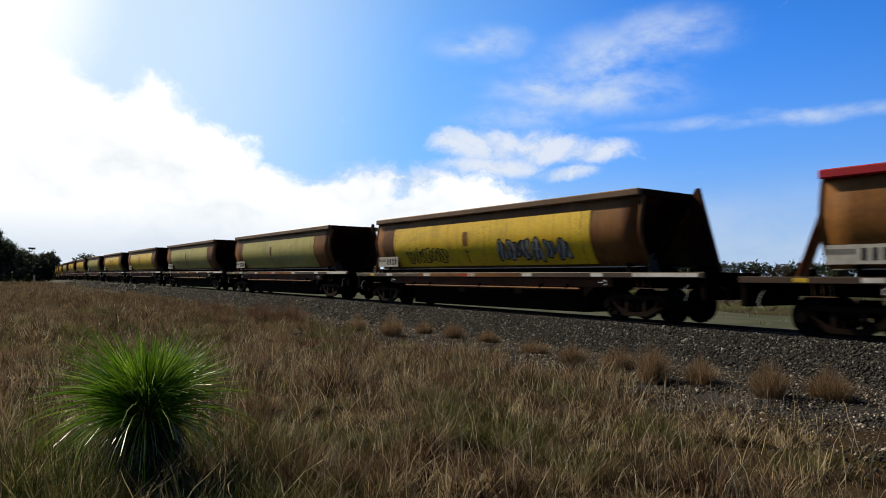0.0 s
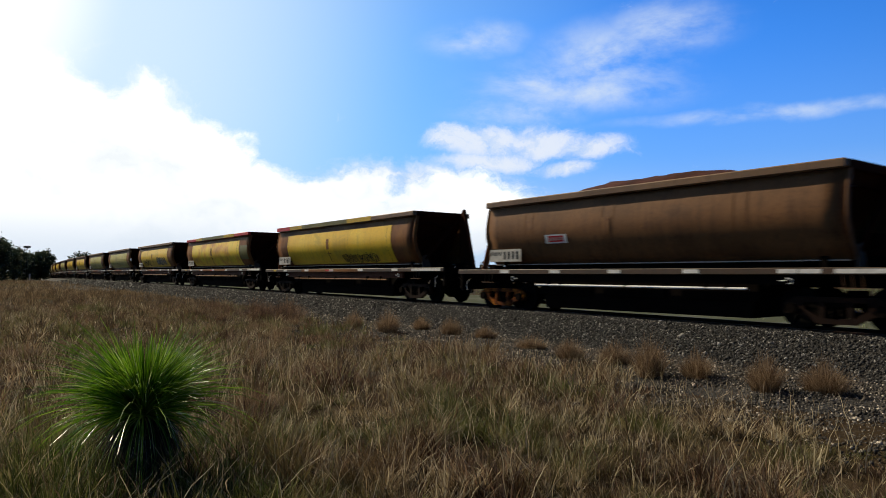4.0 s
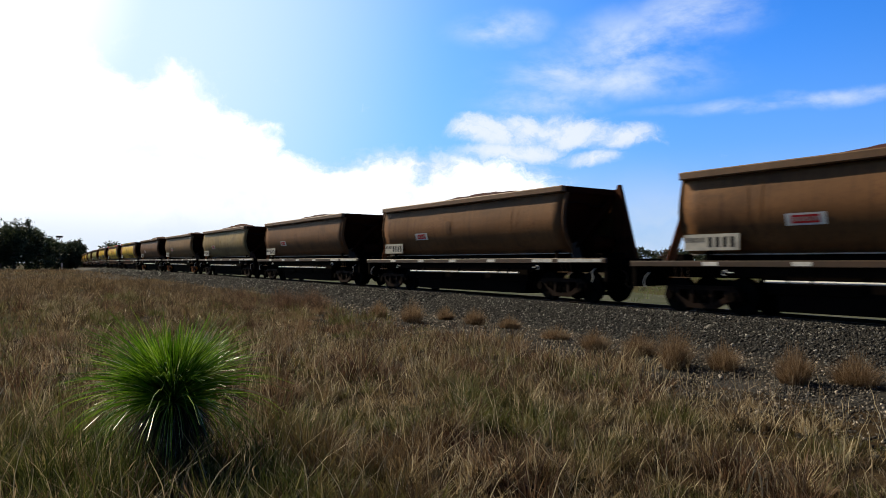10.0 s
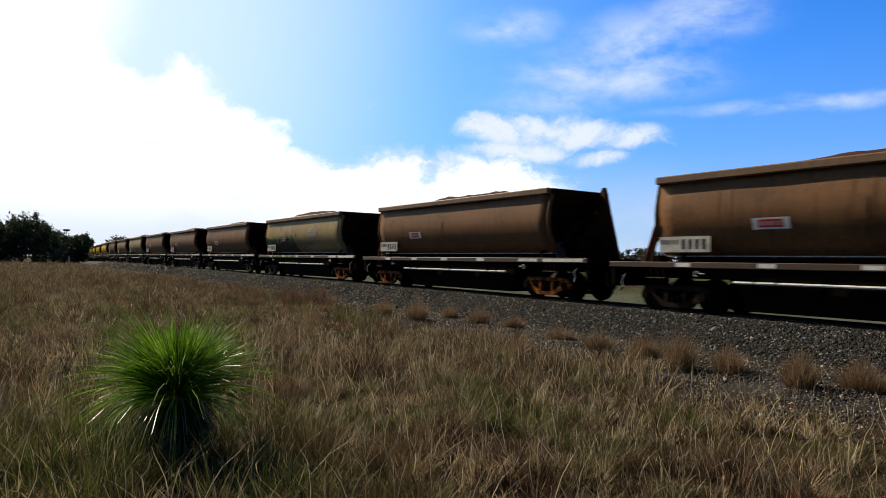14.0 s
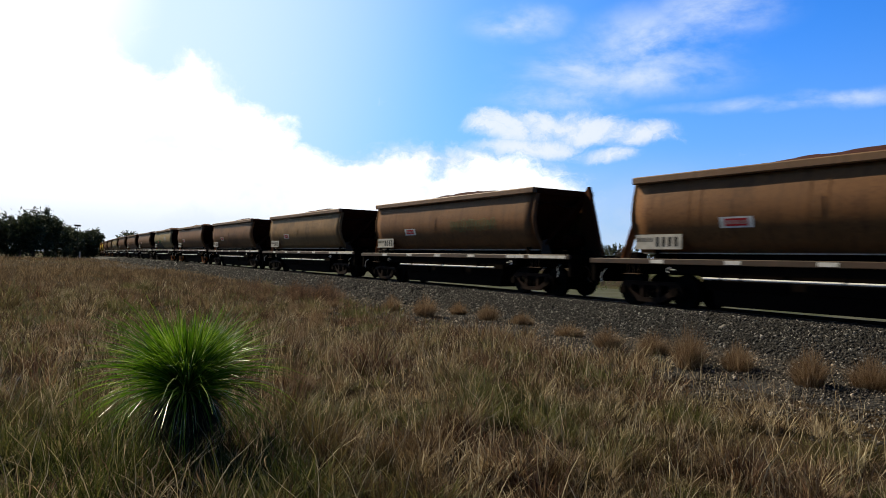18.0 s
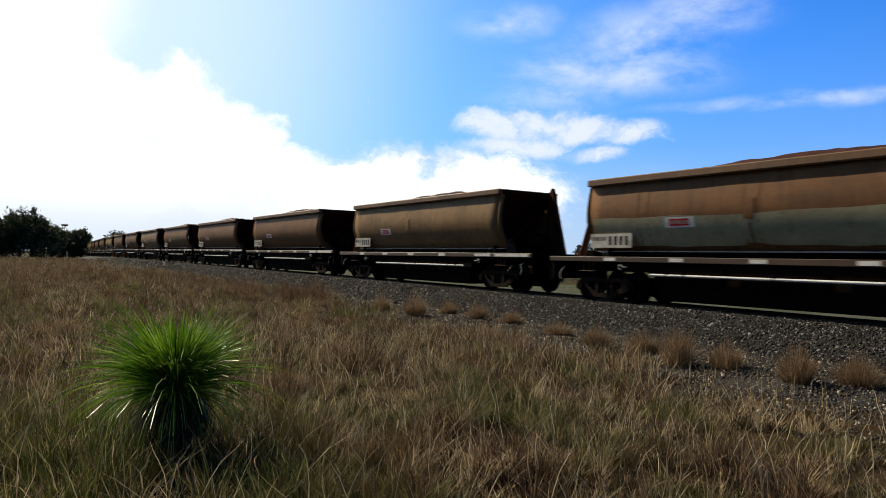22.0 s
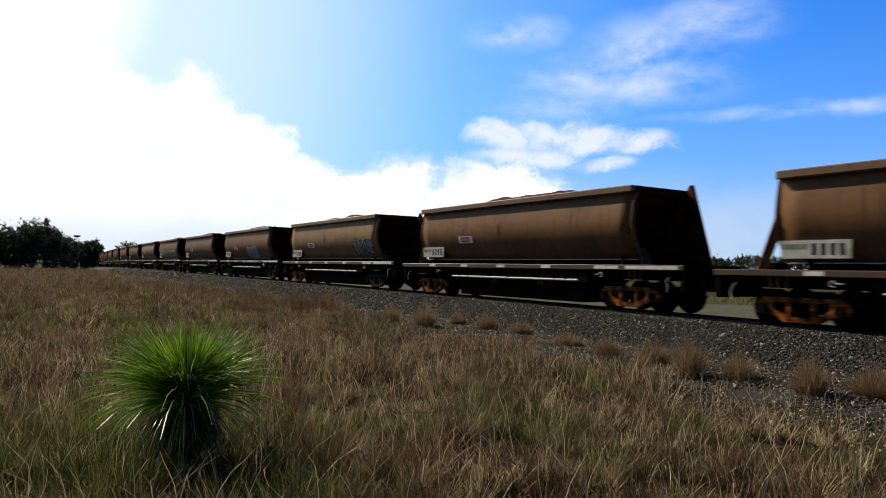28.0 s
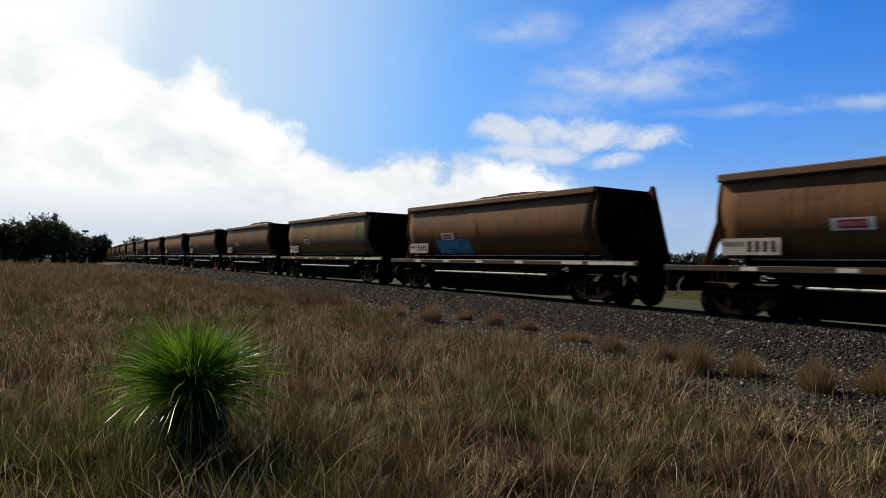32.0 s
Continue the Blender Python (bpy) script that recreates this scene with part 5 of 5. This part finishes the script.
for k, (az, d, h, sp) in enumerate([(-7, 175, 10, 1.2), (-5, 180, 9, 1.2), (-3.2, 178, 10, 1.2), (-1.7, 185, 9.4, 1.2), (-0.4, 182, 9.8, 1.2), (0.7, 186, 9.2, 1.2), (1.5, 178, 9.6, 1.1), (2.3, 176, 12.0, 1.0), (3.0, 182, 10.8, 1.1),
                                    (3.7, 190, 9.8, 1.1), (4.3, 198, 8.6, 1.1), (4.9, 206, 8.0, 1.1), (5.4, 212, 7.6, 1.0), (5.8, 214, 7.8, 0.9), (6.15, 220, 8.6, 0.8)]):
    tree(az, d, h, sp, 100 + k, "dark green gum tree with an uneven crown at the field's edge", 4200, 0.42)
for k, (az, d, h) in enumerate([(8.4, 420, 15), (9.1, 440, 13), (22, 460, 9), (27, 430, 9), (31, 470, 9), (35, 450, 9), (39, 430, 8.5), (43, 460, 9)] + [(45 + 0.95 * i, 430 + 14 * math.sin(2.3 * i), 13.6 + 0.9 * math.sin(1.7 * i) + 0.6 * math.sin(0.6 * i)) for i in range(28)]):
    tree(az, d, h, 1.5, 300 + k, "distant gum tree beyond the railway line", 700, 0.95)

tree(65.4, 72, 4.7, 0.8, 400, "lone dark green bushy tree beyond the railway line", 3500, 0.12)


def build_small_far_things():
    def at(az, dist):
        x, y = dist * math.sin(radians(az)), dist * math.cos(radians(az))
        return x, y, float(heights(np.array([x]), np.array([y]))[0])
    x, y, z = at(5.05, 170)
    p = new("signal_mast")
    p.matrix_world = pose(x, y, z)
    tagged(p, "slim dark steel mast with a flat dark board on top", "mast")
    part("pole", rod((0, 0, 0), (0, 0, 7.0), 0.035, 8), M_DARK, p)
    part("board", box(-0.65, 0.65, -0.06, 0.06, 6.9, 7.3, bevel=0.02), M_DARK, p)
    x, y, z = at(5.25, 150)
    p = new("marker_post")
    p.matrix_world = pose(x, y, z)
    tagged(p, "short white marker post standing in the grass", "post")
    part("post", box(-0.13, 0.13, -0.05, 0.05, 0, 1.3, bevel=0.02), M_WHITE, p)


build_small_far_things()

BROWN_HALF, BROWN_PITCH = 5.395, 14.857
YEL_HALF, YEL_PITCH = 6.53, 17.5
STORE = pose(0, -1500, 0)


def place_of(s):
    x, y, a = bend(s)
    return pose(x, y, RAIL_Z + 0.06 + rise(s), 0, 0, -math.degrees(a))


def travelled(t):
    """How far along the line the hind end of the first brown wagon's body is."""
    return -38.87 + 11.2487 * t + 0.00508 * t * t


TRAIN = []      # (wagon, offset of its middle from travelled(t))


def build_train():
    B = "rust-brown ore hopper wagon heaped with red ore, streaked with dirt"
    D = "dusty grey-brown ore hopper wagon heaped with ore, rolling on the rails"
    P = "weathered cream ore hopper wagon with rust stains, heaped with ore"
    first = {}
    kinds = "bdpbbbpbbdbbbdbbbdbbdbbdbb"
    hot = {0: (False, True), 1: (True, True), 6: (True, False), 7: (True, True), 17: (False, True), 18: (True, True), 19: (False, True)}
    for k, c in enumerate(kinds):
        key = (c, hot.get(k, (False, False)))
        if key not in first:
            first[key] = hopper_wagon({"b": M_BROWN, "d": M_DUSTY, "p": M_PALE}[c], M_RIM, BROWN_HALF, BROWN_PITCH, False, key[1], {"b": B, "d": D, "p": P}[c], k)
            w = first[key]
        else:
            w = copy_thing(first[key], STORE)
        TRAIN.append((w, BROWN_HALF - BROWN_PITCH * k))
    # yellow wagons ahead, counted forward
    Y = "weathered yellow grain hopper wagon with brown grimy ends"
    y0 = 15.07 + YEL_HALF
    proto = {}
    ycol = ["y", "r", "y", "l", "l", "y", "y", "l", "y", "y", "l", "y", "y", "y", "l", "y", "y", "l"]
    for j, c in enumerate(ycol):
        if c not in proto:
            rim = M_RED if c == "r" else M_RIM
            w = hopper_wagon(M_OCHRE, rim, YEL_HALF, YEL_PITCH, True, (False, False), Y if c != "r" else "yellow grain hopper wagon with a red rim and grimy ends", 3 + j)
            part("yellow_panel", mesh_from("yellow_panel", *skin(-4.9, 5.2, 1.42, 2.86, 0.002, 16, 8), [{"l": M_LIME, "r": M_MOTTLED}.get(c, M_YELLOW)], True), None, w, None, {"l": "faded greenish yellow paint", "r": "mottled yellow and orange paint"}.get(c, "bright yellow paint"))
            if c == "r":
                part("olive_stain", mesh_from("olive_stain", *skin(-6.3, -5.05, 1.75, 2.55, 0.002, 4, 6), [M_OLIVE], True), None, w, None, "faded olive paint")
            proto[c] = w
        else:
            w = copy_thing(proto[c], STORE)
        TRAIN.append((w, y0 + YEL_PITCH * j))


build_train()


def rim_paint(wagon, spans):
    """Painted lengths of the near rim, as shares of its length from the front."""
    for a, b, mat in spans:
        y1, y0 = YEL_HALF - 2 * YEL_HALF * a, YEL_HALF - 2 * YEL_HALF * b
        part("rim_paint", box(-1.306, -1.14, y0, y1, 3.125, RIM_Z + 0.004), mat, wagon)


def special_marks():
    brown = [w for w, _ in TRAIN[:26]]
    yellow = [w for w, _ in TRAIN[26:]]
    graffiti(yellow[2], -4.1, -0.9, 1.50, 2.22, 6, M_SPRAY_S, M_SPRAY_K, 3)
    graffiti(yellow[2], 1.8, 4.4, 1.50, 2.08, 5, None, M_SPRAY_K, 5)
    rim_paint(yellow[1], [(0.19, 0.30, M_HOOD), (0.30, 0.66, M_OLIVE), (0.66, 0.81, M_HOOD)])
    rim_paint(yellow[0], [(0.0, 0.13, M_RED), (0.13, 0.24, M_HOOD), (0.24, 0.60, M_OLIVE), (0.60, 0.76, M_HOOD)])
    graffiti(yellow[0], -3.6, -0.6, 1.42, 1.85, 9, None, M_SPRAY_K, 8)
    # green and black painting with a white plate over it
    green_piece(brown[6], 0.4, 5.35)
    graffiti(brown[6], -2.6, -1.4, 2.1, 2.6, 3, None, M_SPRAY_W, 12)
    throw_up(brown[16], -2.65, -0.15, 1.38, 2.14)
    graffiti(brown[17], -5.0, -2.9, 1.5, 2.3, 4, M_SPRAY_W, M_SPRAY_K, 14)
    graffiti(brown[12], -2.4, 0.4, 1.75, 2.25, 6, None, M_DUSTY, 15)
    graffiti(brown[10], -3.5, -0.6, 1.98, 2.45, 7, None, M_MOSS, 16)
    patch(brown[14], -4.3, 5.2, 1.48, 2.20, M_FADED, "pale weathered band")
    patch(brown[21], 1.0, 3.3, 1.42, 1.92, M_SPRAY_B, "blue spray-painted patch")
    patch(brown[20], -5.2, -4.2, 2.05, 2.75, M_MOSS)


special_marks()


def motions():
    times = [i * 1.0 for i in range(33)]
    for w, off in TRAIN:
        walk(w, [(t, place_of(travelled(t) + off)) for t in times])
    wheels = [o for w, _ in TRAIN for o in w.children_recursive if o.name.startswith("wheelset")]
    rows = []
    for f in range(32 * FPS + 1):
        turn = (travelled(f / FPS) / 0.42)
        rows.append((f / FPS, Matrix.Rotation(-turn % (2 * math.pi), 4, "X")))
    walk(wheels[0], rows)
    spin = wheels[0].animation_data
    for o in wheels[1:]:
        o.rotation_mode = "QUATERNION"
        o.animation_data_create()
        o.animation_data.action = spin.action
        o.animation_data.action_slot = spin.action_slot


motions()
